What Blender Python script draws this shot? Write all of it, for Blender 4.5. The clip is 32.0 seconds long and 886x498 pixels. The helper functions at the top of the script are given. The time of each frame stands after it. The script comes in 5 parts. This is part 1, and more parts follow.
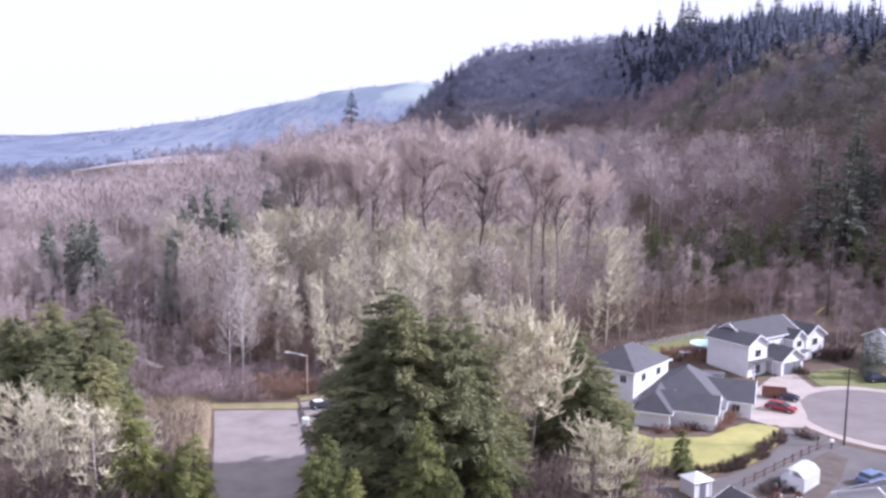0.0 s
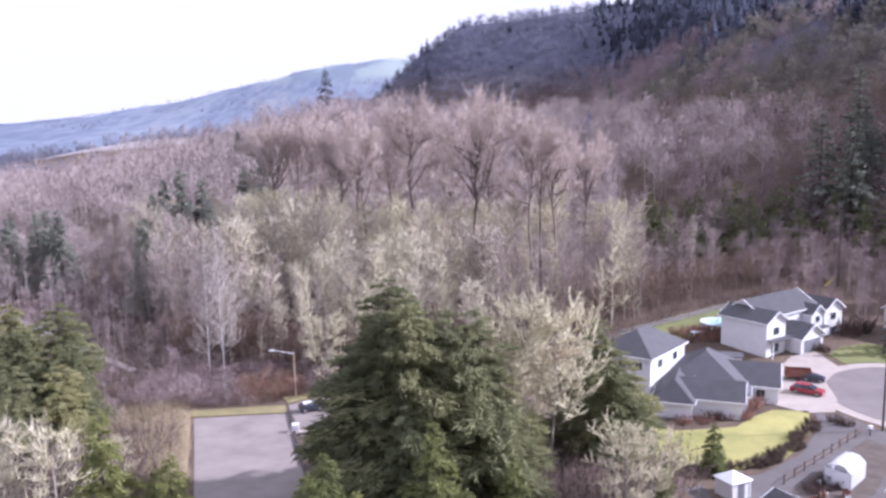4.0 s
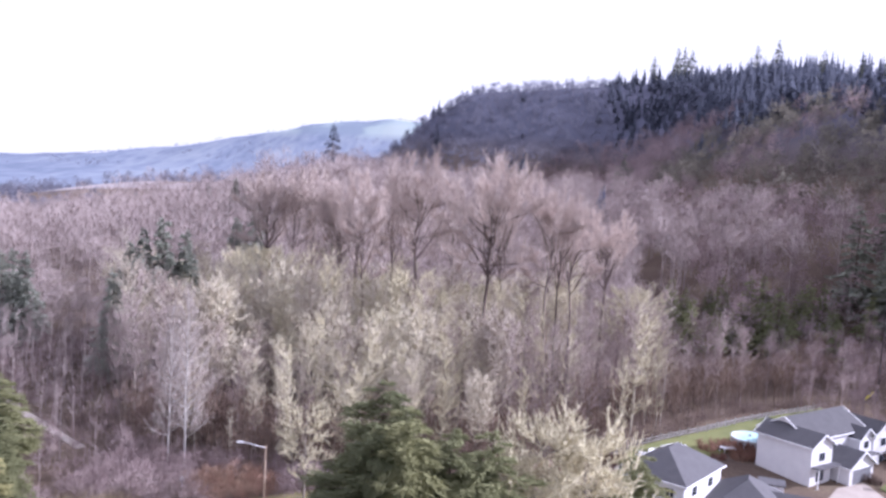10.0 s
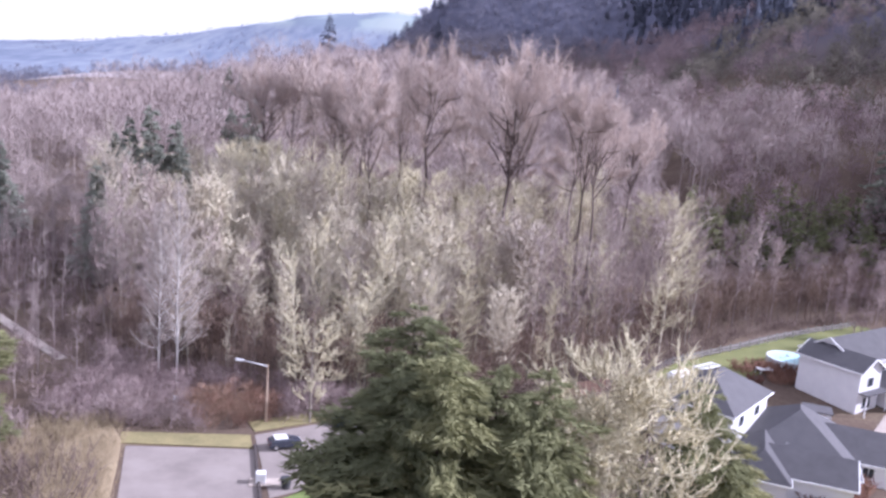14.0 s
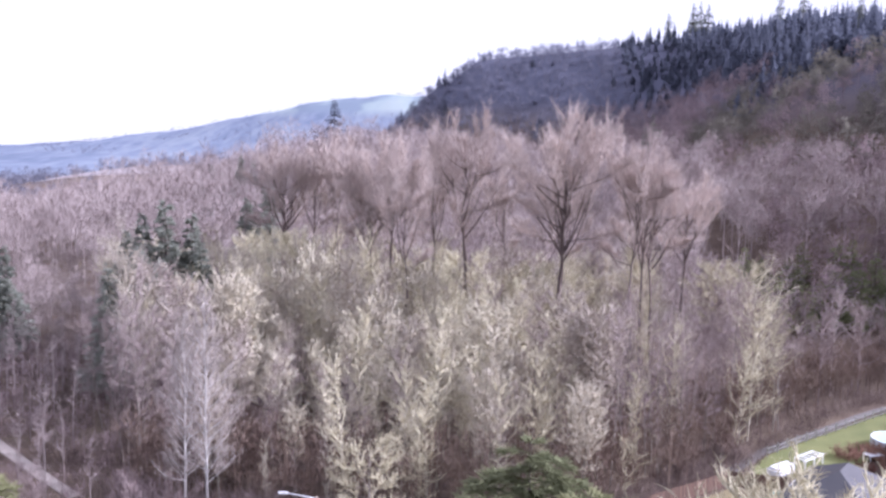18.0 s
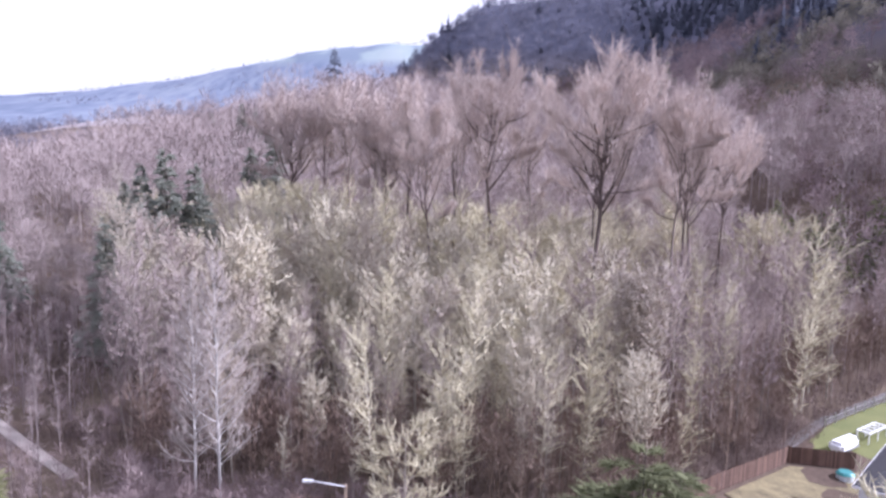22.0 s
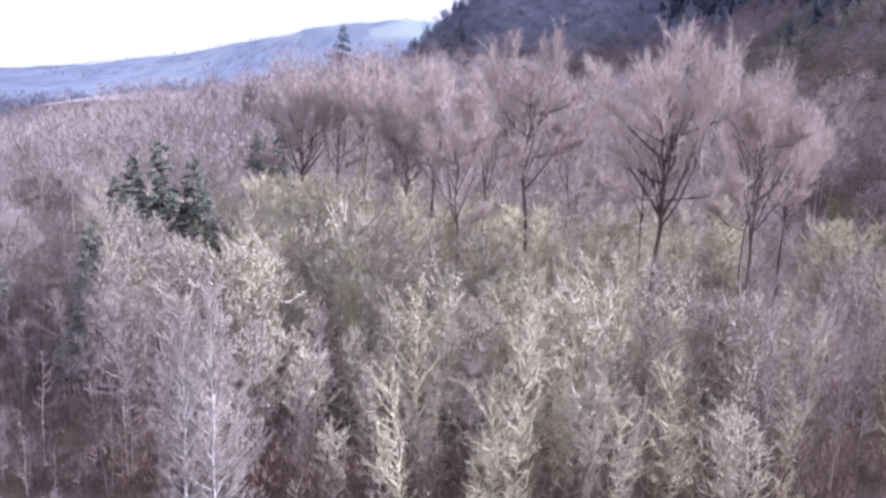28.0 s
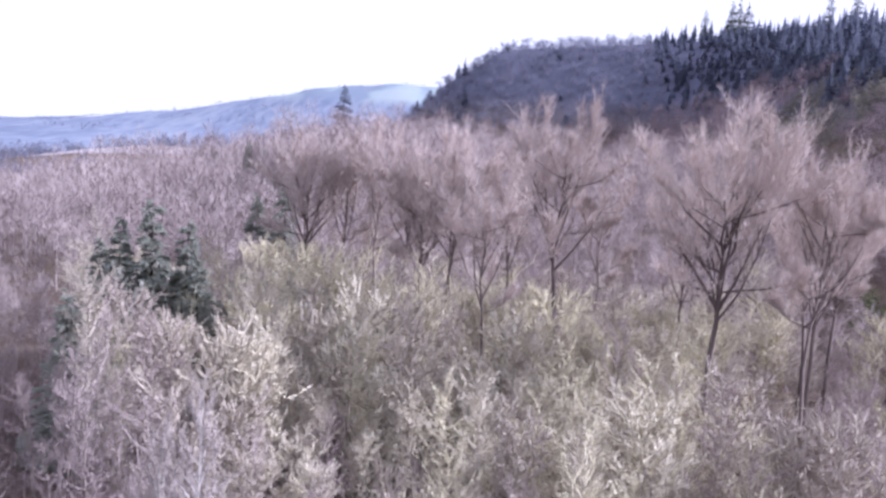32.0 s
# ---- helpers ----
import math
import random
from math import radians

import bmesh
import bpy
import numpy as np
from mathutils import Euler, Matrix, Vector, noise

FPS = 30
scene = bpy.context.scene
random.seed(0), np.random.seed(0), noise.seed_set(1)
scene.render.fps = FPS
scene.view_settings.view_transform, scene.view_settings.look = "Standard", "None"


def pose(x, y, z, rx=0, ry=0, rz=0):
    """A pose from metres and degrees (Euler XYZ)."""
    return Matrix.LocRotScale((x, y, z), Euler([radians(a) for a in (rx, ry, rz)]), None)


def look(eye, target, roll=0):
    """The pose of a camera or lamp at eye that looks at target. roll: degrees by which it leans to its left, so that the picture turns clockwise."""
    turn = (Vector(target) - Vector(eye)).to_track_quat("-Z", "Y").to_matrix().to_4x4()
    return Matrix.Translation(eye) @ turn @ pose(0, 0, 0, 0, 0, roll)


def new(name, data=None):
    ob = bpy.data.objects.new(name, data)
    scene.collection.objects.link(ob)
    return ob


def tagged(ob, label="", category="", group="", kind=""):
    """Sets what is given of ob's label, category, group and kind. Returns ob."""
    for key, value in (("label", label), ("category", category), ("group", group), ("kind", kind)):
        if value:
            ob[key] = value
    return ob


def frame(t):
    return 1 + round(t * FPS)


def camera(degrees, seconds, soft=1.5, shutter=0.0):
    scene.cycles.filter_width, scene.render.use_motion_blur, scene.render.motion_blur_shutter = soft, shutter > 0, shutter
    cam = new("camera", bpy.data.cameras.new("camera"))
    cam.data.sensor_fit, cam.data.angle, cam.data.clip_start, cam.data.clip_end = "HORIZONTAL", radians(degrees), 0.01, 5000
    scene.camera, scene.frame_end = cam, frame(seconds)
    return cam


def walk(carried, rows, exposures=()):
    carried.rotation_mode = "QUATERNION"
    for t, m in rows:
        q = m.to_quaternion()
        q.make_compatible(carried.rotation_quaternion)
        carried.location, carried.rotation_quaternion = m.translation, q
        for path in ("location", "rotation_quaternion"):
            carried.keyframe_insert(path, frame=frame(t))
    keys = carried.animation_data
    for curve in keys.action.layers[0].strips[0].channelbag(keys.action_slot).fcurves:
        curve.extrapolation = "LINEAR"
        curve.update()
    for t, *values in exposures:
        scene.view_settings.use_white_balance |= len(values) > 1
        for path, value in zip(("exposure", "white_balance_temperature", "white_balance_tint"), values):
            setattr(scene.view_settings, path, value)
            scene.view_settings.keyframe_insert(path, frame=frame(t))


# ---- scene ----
cam = camera(54.0, 32.0, soft=2.75)
EXPOSURE = 0.48
PATH = [
    (0, (2.798, -47.054, 40.056), (2.679, -45.074, 39.799), 0.7),
    (0.5, (2.534, -45.885, 39.957), (2.433, -43.894, 39.798), 0.5),
    (1, (2.183, -44.476, 39.784), (2.094, -42.485, 39.61), 1.2),
    (1.5, (1.704, -42.735, 39.645), (1.623, -40.754, 39.38), 1.2),
    (2, (1.132, -41.032, 39.51), (1.058, -39.058, 39.199), 0.7),
    (2.5, (0.579, -39.53, 39.445), (0.519, -37.556, 39.127), -0.3),
    (3, (0.149, -38.258, 39.396), (0.084, -36.285, 39.073), -0.8),
    (3.5, (-0.096, -36.923, 39.396), (-0.167, -34.948, 39.089), -1.0),
    (5.5, (-1.081, -30.966, 39.228), (-1.141, -28.996, 38.893), 0.2),
    (6, (-1.356, -29.271, 39.357), (-1.411, -27.301, 39.017), 1.3),
    (6.5, (-1.676, -27.455, 39.519), (-1.729, -25.484, 39.181), 2.3),
    (7, (-1.952, -25.699, 39.702), (-2.0, -23.73, 39.352), 2.2),
    (7.5, (-2.051, -24.156, 39.933), (-2.106, -22.183, 39.611), 2.9),
    (8, (-2.104, -22.74, 40.143), (-2.166, -20.763, 39.849), 3.1),
    (8.5, (-2.341, -21.522, 40.203), (-2.404, -19.539, 39.948), 3.4),
    (9, (-2.572, -20.447, 40.218), (-2.637, -18.459, 40.011), 4.1),
    (9.5, (-2.625, -19.406, 40.019), (-2.694, -17.417, 39.821), 3.6),
    (10, (-2.804, -18.341, 39.729), (-2.87, -16.349, 39.562), 3.5),
    (10.5, (-3.179, -16.956, 39.435), (-3.251, -14.967, 39.245), 3.7),
    (11, (-3.767, -15.236, 39.113), (-3.835, -13.25, 38.887), 3.1),
    (11.5, (-4.486, -13.354, 38.758), (-4.55, -11.375, 38.473), 3.6),
    (12, (-5.141, -11.428, 38.475), (-5.183, -9.46, 38.117), 3.7),
    (12.5, (-5.605, -9.839, 38.32), (-5.649, -7.87, 37.976), 3.1),
    (13, (-6.04, -8.493, 38.159), (-6.08, -6.524, 37.813), 3.2),
    (13.5, (-6.501, -7.034, 38.093), (-6.535, -5.069, 37.719), 3.9),
    (14, (-6.784, -5.476, 38.178), (-6.817, -3.515, 37.784), 4.8),
    (14.5, (-7.141, -4.015, 38.352), (-7.178, -2.051, 37.977), 5.6),
    (15, (-7.638, -2.674, 38.569), (-7.677, -0.705, 38.217), 6.1),
    (15.5, (-8.114, -1.203, 38.569), (-8.157, 0.775, 38.282), 5.9),
    (17.5, (-11.584, 6.174, 37.423), (-11.631, 8.155, 37.157), 3.5),
    (18, (-12.493, 7.876, 37.313), (-12.559, 9.862, 37.089), 1.2),
    (18.5, (-13.299, 9.179, 37.251), (-13.374, 11.163, 37.015), 0.1),
    (19, (-13.93, 10.494, 37.081), (-14.01, 12.477, 36.832), -1.2),
    (19.5, (-14.521, 11.677, 36.939), (-14.596, 13.661, 36.694), -0.3),
    (20, (-15.048, 12.974, 36.807), (-15.111, 14.954, 36.535), 0.7),
    (20.5, (-15.383, 14.271, 36.597), (-15.438, 16.25, 36.316), 1.3),
    (21, (-15.693, 15.487, 36.344), (-15.746, 17.464, 36.047), 1.7),
    (21.5, (-16.063, 16.714, 36.265), (-16.117, 18.689, 35.955), 1.3),
    (22, (-16.527, 17.933, 36.309), (-16.587, 19.904, 35.975), 1.2),
    (22.5, (-17.019, 19.205, 36.435), (-17.089, 21.175, 36.095), 1.3),
    (23, (-17.483, 20.516, 36.518), (-17.559, 22.49, 36.21), 0.8),
    (23.5, (-17.798, 21.889, 36.684), (-17.877, 23.862, 36.366), 1.4),
    (24, (-18.204, 23.291, 36.817), (-18.285, 25.267, 36.518), 0.8),
    (24.5, (-18.521, 24.554, 36.976), (-18.604, 26.524, 36.642), 1.3),
    (26.5, (-19.974, 29.081, 37.157), (-20.045, 31.049, 36.812), -1.0),
    (27, (-20.142, 30.39, 37.323), (-20.209, 32.35, 36.933), -0.5),
    (27.5, (-20.341, 31.779, 37.463), (-20.417, 33.75, 37.136), -0.2),
    (28, (-20.447, 33.27, 37.475), (-20.517, 35.231, 37.091), 1.9),
    (28.5, (-20.702, 34.709, 37.576), (-20.77, 36.672, 37.198), 3.8),
    (29, (-21.035, 36.242, 37.598), (-21.097, 38.208, 37.237), 4.9),
    (29.5, (-21.664, 37.806, 37.572), (-21.718, 39.779, 37.248), 4.2),
    (30, (-22.274, 39.233, 37.588), (-22.337, 41.214, 37.322), 3.0),
    (30.5, (-22.695, 40.721, 37.593), (-22.764, 42.697, 37.294), 2.3),
    (31, (-23.227, 42.316, 37.591), (-23.297, 44.293, 37.298), 2.2),
    (31.5, (-23.917, 43.66, 37.485), (-23.975, 45.641, 37.21), 3.4),
    (32, (-24.496, 44.992, 37.548), (-24.555, 46.976, 37.307), 3.9),
]
walk(cam, [(t, look(eye, target, roll)) for t, eye, target, roll in PATH],
     exposures=[(0.0, EXPOSURE + 0.02, 5350, 28), (9.0, EXPOSURE + 0.08, 5350, 28), (14.0, EXPOSURE + 0.1, 5330, 28), (24.0, EXPOSURE + 0.1, 5320, 28), (29.0, EXPOSURE + 0.08, 5200, 29), (32.0, EXPOSURE + 0.1, 5200, 29)])

# ---- world and sun ----
SUN_ELEVATION, SUN_AZIMUTH = radians(31), radians(6)   # azimuth counted from +x towards +y
world = bpy.data.worlds.new("world")
scene.world = world
world.use_nodes = True
wn, wl = world.node_tree.nodes, world.node_tree.links
wn.clear()
sky = wn.new("ShaderNodeTexSky")
sky.sky_type, sky.sun_disc = "NISHITA", False
sky.sun_elevation, sky.sun_rotation = SUN_ELEVATION, math.pi / 2 - SUN_AZIMUTH
sky.air_density, sky.dust_density, sky.ozone_density = 1.0, 6.0, 1.0
cloud = wn.new("ShaderNodeMixRGB")
cloud.inputs[0].default_value = 0.86          # thin bright overcast over the blue
cloud.inputs[2].default_value = (11.2, 10.9, 11.0, 1)
bg = wn.new("ShaderNodeBackground")
bg.inputs[1].default_value = 0.0755
wo = wn.new("ShaderNodeOutputWorld")
wl.new(sky.outputs[0], cloud.inputs[1])
wl.new(cloud.outputs[0], bg.inputs[0])
wl.new(bg.outputs[0], wo.inputs[0])

sun_dir = Vector((math.cos(SUN_AZIMUTH) * math.cos(SUN_ELEVATION), math.sin(SUN_AZIMUTH) * math.cos(SUN_ELEVATION), math.sin(SUN_ELEVATION)))
sun = new("sun", bpy.data.lights.new("sun", "SUN"))
sun.data.energy, sun.data.angle, sun.data.color = 5.5, radians(1.0), (1.0, 0.95, 0.88)
sun.matrix_world = look(sun_dir * 100, (0, 0, 0))


# ---- materials ----
def material(name, build):
    m = bpy.data.materials.new(name)
    m.use_nodes = True
    nt = m.node_tree
    nt.nodes.clear()
    out = nt.nodes.new("ShaderNodeOutputMaterial")
    b = nt.nodes.new("ShaderNodeBsdfPrincipled")
    nt.links.new(b.outputs[0], out.inputs[0])
    build(nt, b)
    return m


def noise_node(nt, scale, detail=4.0, rough=0.55, stretch=None, object_space=False):
    co = nt.nodes.new("ShaderNodeTexCoord" if object_space else "ShaderNodeNewGeometry")
    src = co.outputs["Object"] if object_space else co.outputs["Position"]
    if stretch:
        mp = nt.nodes.new("ShaderNodeMapping")
        mp.inputs["Scale"].default_value = stretch
        nt.links.new(src, mp.inputs[0])
        src = mp.outputs[0]
    n = nt.nodes.new("ShaderNodeTexNoise")
    n.inputs["Scale"].default_value, n.inputs["Detail"].default_value, n.inputs["Roughness"].default_value = scale, detail, rough
    nt.links.new(src, n.inputs["Vector"])
    return n.outputs[0]


def ramp(nt, fac, stops):
    r = nt.nodes.new("ShaderNodeValToRGB")
    el = r.color_ramp.elements
    while len(el) < len(stops):
        el.new(0.5)
    for e, (p, c) in zip(el, stops):
        e.position, e.color = p, (*c, 1)
    nt.links.new(fac, r.inputs[0])
    return r.outputs[0]


def mix(nt, a, b, fac, mode="MIX"):
    m = nt.nodes.new("ShaderNodeMixRGB")
    m.blend_type = mode
    for sock, v in ((m.inputs[0], fac), (m.inputs[1], a), (m.inputs[2], b)):
        if isinstance(v, (int, float)):
            sock.default_value = v
        elif isinstance(v, tuple):
            sock.default_value = (*v, 1)
        else:
            nt.links.new(v, sock)
    return m.outputs[0]


def bump(nt, b, height, strength, distance=0.05):
    n = nt.nodes.new("ShaderNodeBump")
    n.inputs["Strength"].default_value, n.inputs["Distance"].default_value = strength, distance
    nt.links.new(height, n.inputs["Height"])
    nt.links.new(n.outputs[0], b.inputs["Normal"])


def surface(name, dark, light, scale=2.0, rough=0.85, fine=30.0, bump_strength=0.3, metallic=0.0, stretch=None, object_space=False, random=0.0, specular=0.3):
    """A surface between two colours, varied at two scales, with fine relief."""
    def build(nt, b):
        a, f = noise_node(nt, scale, 3, 0.6, stretch, object_space), noise_node(nt, fine, 3, 0.7, stretch, object_space)
        fac = mix(nt, a, f, 0.4)
        if random:
            oi = nt.nodes.new("ShaderNodeObjectInfo")
            fac = mix(nt, fac, oi.outputs["Random"], random)
        nt.links.new(ramp(nt, fac, [(0.32, dark), (0.68, light)]), b.inputs["Base Color"])
        b.inputs["Roughness"].default_value, b.inputs["Metallic"].default_value = rough, metallic
        b.inputs["Specular IOR Level"].default_value = specular
        if bump_strength:
            bump(nt, b, f, bump_strength)
    return material(name, build)


def wood_material(name, stops, rough=0.9, depth=0.88, thin=0.0):
    """Bark and twigs of many trees: each tree takes its own tone, from its object or from the tone its mesh carries."""
    def build(nt, b):
        oi = nt.nodes.new("ShaderNodeObjectInfo")
        at = nt.nodes.new("ShaderNodeAttribute")
        at.attribute_name = "tone"
        add = nt.nodes.new("ShaderNodeMath")
        add.operation = "ADD"
        nt.links.new(oi.outputs["Random"], add.inputs[0])
        nt.links.new(at.outputs["Fac"], add.inputs[1])
        fr = nt.nodes.new("ShaderNodeMath")
        fr.operation = "FRACT"
        nt.links.new(add.outputs[0], fr.inputs[0])
        fac = mix(nt, fr.outputs[0], noise_node(nt, 1.3, 3, 0.6), 0.35)
        nt.links.new(ramp(nt, fac, [(p, tuple(v * depth for v in c)) for p, c in stops]), b.inputs["Base Color"])
        b.inputs["Roughness"].default_value = rough
        b.inputs["Specular IOR Level"].default_value = 0.15
        if thin:                                        # thin needles and twigs let light through
            leaf = nt.nodes.new("ShaderNodeBsdfTranslucent")
            nt.links.new(b.inputs["Base Color"].links[0].from_socket, leaf.inputs["Color"])
            blend = nt.nodes.new("ShaderNodeMixShader")
            blend.inputs[0].default_value = thin
            out = b.outputs[0].links[0].to_node
            nt.links.new(b.outputs[0], blend.inputs[1])
            nt.links.new(leaf.outputs[0], blend.inputs[2])
            nt.links.new(blend.outputs[0], out.inputs[0])
    return material(name, build)


M_ALDER_BARK = wood_material("grey_bark", [(0.15, (0.22, 0.185, 0.16)), (0.85, (0.38, 0.335, 0.275))])
M_LICHEN_BARK = wood_material("lichen_grown_bark", [(0.12, (0.30, 0.26, 0.215)), (0.5, (0.42, 0.375, 0.30)), (0.9, (0.56, 0.51, 0.40))])
M_ALDER = wood_material("lichen_twigs", [(0.12, (0.34, 0.295, 0.265)), (0.42, (0.48, 0.425, 0.36)), (0.72, (0.63, 0.57, 0.45)), (0.92, (0.76, 0.70, 0.55))], depth=1.0, thin=0.3)
M_ALDER_NEAR = wood_material("cream_lichen_twigs", [(0.12, (0.34, 0.29, 0.245)), (0.42, (0.46, 0.40, 0.325)), (0.72, (0.575, 0.52, 0.40)), (0.92, (0.69, 0.64, 0.49))], depth=1.0)
M_BROWN = wood_material("brown_twigs", [(0.1, (0.25, 0.195, 0.185)), (0.5, (0.38, 0.305, 0.285)), (0.9, (0.50, 0.42, 0.385))])
M_VALLEY = wood_material("mauve_grey_twigs", [(0.1, (0.345, 0.283, 0.268)), (0.5, (0.42, 0.35, 0.33)), (0.9, (0.50, 0.425, 0.395))])
M_LICHEN = wood_material("bright_lichen_twigs", [(0.1, (0.45, 0.405, 0.285)), (0.5, (0.575, 0.525, 0.365)), (0.9, (0.69, 0.635, 0.45))], depth=1.0)
M_SCRUB = wood_material("dark_mauve_scrub", [(0.1, (0.23, 0.17, 0.168)), (0.5, (0.345, 0.268, 0.258)), (0.9, (0.47, 0.38, 0.355))])
M_UNDER = wood_material("dead_undergrowth", [(0.1, (0.10, 0.07, 0.06)), (0.5, (0.17, 0.125, 0.11)), (0.9, (0.24, 0.19, 0.15))])
M_PINK = wood_material("reddish_twigs", [(0.15, (0.27, 0.205, 0.21)), (0.5, (0.39, 0.298, 0.30)), (0.85, (0.52, 0.41, 0.40))], thin=0.35)
M_COTTON_BARK = wood_material("dark_furrowed_bark", [(0.1, (0.12, 0.09, 0.08)), (0.9, (0.20, 0.16, 0.14))])
M_COTTON = wood_material("cottonwood_twigs", [(0.1, (0.47, 0.395, 0.355)), (0.9, (0.61, 0.52, 0.465))], depth=1.0)
M_BIRCH = wood_material("white_bark", [(0.1, (0.58, 0.55, 0.52)), (0.9, (0.74, 0.71, 0.67))], depth=1.0)
M_BIRCH_TWIG = wood_material("pale_mauve_twigs", [(0.1, (0.40, 0.345, 0.31)), (0.9, (0.51, 0.445, 0.40))])
M_FIR = wood_material("fir_needles", [(0.1, (0.17, 0.185, 0.10)), (0.5, (0.285, 0.29, 0.15)), (0.95, (0.46, 0.435, 0.21))], thin=0.35)
M_FIR_LIGHT = wood_material("young_fir_needles", [(0.1, (0.155, 0.18, 0.07)), (0.9, (0.34, 0.345, 0.125))], thin=0.25)
M_FIR_BARK = wood_material("fir_bark", [(0.1, (0.07, 0.055, 0.045)), (0.9, (0.12, 0.095, 0.08))])
M_BRUSH = wood_material("bramble_stems", [(0.1, (0.23, 0.13, 0.095)), (0.5, (0.33, 0.205, 0.15)), (0.9, (0.43, 0.30, 0.21))])
M_STRAW = wood_material("dry_grass_stems", [(0.1, (0.28, 0.22, 0.14)), (0.9, (0.46, 0.375, 0.245))])
# Fir needles shifted to pale blue: aerial haze put into the base colour.
M_FAR_FIR = wood_material("haze_tinted_firs", [(0.1, (0.165, 0.18, 0.235)), (0.9, (0.205, 0.22, 0.275))], thin=0.5)
M_FIR_DARK = wood_material("shaded_fir_needles", [(0.1, (0.17, 0.185, 0.145)), (0.9, (0.29, 0.30, 0.225))])
# Needles greyed and lightened so the haze over these firs lies in their colour.
M_FIR_GREY = wood_material("haze_paled_needles", [(0.1, (0.33, 0.35, 0.295)), (0.9, (0.46, 0.47, 0.39))], thin=0.45)
M_OLIVE = wood_material("olive_brown_canopy", [(0.1, (0.20, 0.185, 0.15)), (0.5, (0.27, 0.25, 0.20)), (0.9, (0.36, 0.325, 0.26))], thin=0.4)
M_BORDER = wood_material("warm_brown_stems", [(0.1, (0.13, 0.088, 0.07)), (0.5, (0.21, 0.15, 0.12)), (0.9, (0.32, 0.245, 0.19))])
M_FIR_OLIVE = wood_material("olive_fir_needles", [(0.1, (0.15, 0.17, 0.085)), (0.9, (0.29, 0.30, 0.15))])
# Canopy of the far woods: its blue-violet tone is painted-in haze.
M_HAZY = wood_material("haze_tinted_canopy", [(0.1, (0.21, 0.21, 0.265)), (0.9, (0.275, 0.275, 0.33))], thin=0.5)
M_HEDGE = wood_material("clipped_dark_hedge", [(0.1, (0.05, 0.035, 0.03)), (0.9, (0.12, 0.08, 0.065))])

M_ASPHALT = surface("worn_asphalt", (0.19, 0.162, 0.148), (0.30, 0.262, 0.238), 0.25, 0.9, 12, 0.2)
M_ASPHALT_DARK = surface("dark_asphalt", (0.105, 0.094, 0.09), (0.155, 0.14, 0.133), 0.3, 0.88, 15, 0.2)
M_STRAW_GROUND = surface("yellowed_straw", (0.10, 0.08, 0.05), (0.29, 0.245, 0.13), 0.7, 0.95, 5, 0.5)
M_ASPHALT_MID = surface("grey_asphalt", (0.15, 0.128, 0.12), (0.225, 0.197, 0.182), 0.25, 0.9, 12, 0.2)
M_TRACK = surface("grey_gravel", (0.12, 0.108, 0.10), (0.20, 0.18, 0.165), 0.4, 0.95, 8, 0.3)
M_GREEN = surface("green_grass", (0.09, 0.13, 0.04), (0.20, 0.25, 0.075), 0.3, 0.95, 6, 0.4)
M_VERGE = surface("tan_green_grass", (0.16, 0.145, 0.07), (0.30, 0.255, 0.125), 0.4, 0.95, 5, 0.4)
M_CONCRETE = surface("pale_concrete", (0.32, 0.272, 0.236), (0.43, 0.375, 0.325), 0.5, 0.9, 10, 0.15)
M_GRASS = surface("winter_lawn", (0.105, 0.125, 0.045), (0.215, 0.215, 0.082), 0.18, 0.95, 6, 0.4)
M_GRASS_DRY = surface("dry_pale_grass", (0.25, 0.195, 0.125), (0.39, 0.315, 0.20), 0.3, 0.95, 5, 0.5)
M_PALE_FIELD = surface("pale_far_field", (0.27, 0.24, 0.24), (0.37, 0.33, 0.32), 0.02, 0.95, 0.2, 0.0)
M_LAWN = surface("yellow_green_lawn", (0.20, 0.205, 0.065), (0.43, 0.385, 0.14), 0.16, 0.95, 6, 0.4)
M_SIDING = surface("white_lap_siding", (0.66, 0.65, 0.66), (0.76, 0.75, 0.75), 0.6, 0.6, 8, 0.05)
M_TRIM = surface("white_painted_trim", (0.76, 0.76, 0.76), (0.84, 0.84, 0.84), 1, 0.5, 12, 0.05)
M_SHINGLE = surface("charcoal_shingles", (0.058, 0.055, 0.060), (0.10, 0.096, 0.102), 0.8, 0.7, 9, 0.4, random=0.35)
M_GLASS = surface("window_glass", (0.03, 0.035, 0.045), (0.06, 0.065, 0.08), 1, 0.08, 3, 0.0, specular=0.6)

# ---- ground ----
def ease(v, a, b):
    u = np.clip((np.asarray(v, float) - a) / (b - a), 0, 1)
    return u * u * (3 - 2 * u)


RIDGE = [(-104, 745, 11), (-66, 730, 52), (-36, 718, 87), (-10, 715, 107), (80, 700, 117), (156, 686, 125), (192, 570, 117), (176, 430, 94), (165, 350, 82), (195, 250, 78), (235, 150, 72), (265, 0, 60)]


def hill(x, y):
    """The wooded hill beside the valley: a crest line that falls away on both sides."""
    x, y = np.asarray(x, float), np.asarray(y, float)
    best, high = np.full(np.broadcast(x, y).shape, 1e9), np.zeros(np.broadcast(x, y).shape)
    for (ax, ay, ah), (bx, by, bh) in zip(RIDGE, RIDGE[1:]):
        dx, dy = bx - ax, by - ay
        u = np.clip(((x - ax) * dx + (y - ay) * dy) / (dx * dx + dy * dy), 0, 1)
        d = np.hypot(x - ax - u * dx, y - ay - u * dy)
        near = d < best
        best, high = np.where(near, d, best), np.where(near, ah + u * (bh - ah), high)
    return high * np.exp(-((best / 102.0) ** 2)) * (1 - (1 - ease(x, 75, 150)) * (1 - ease(y, 150, 230)))


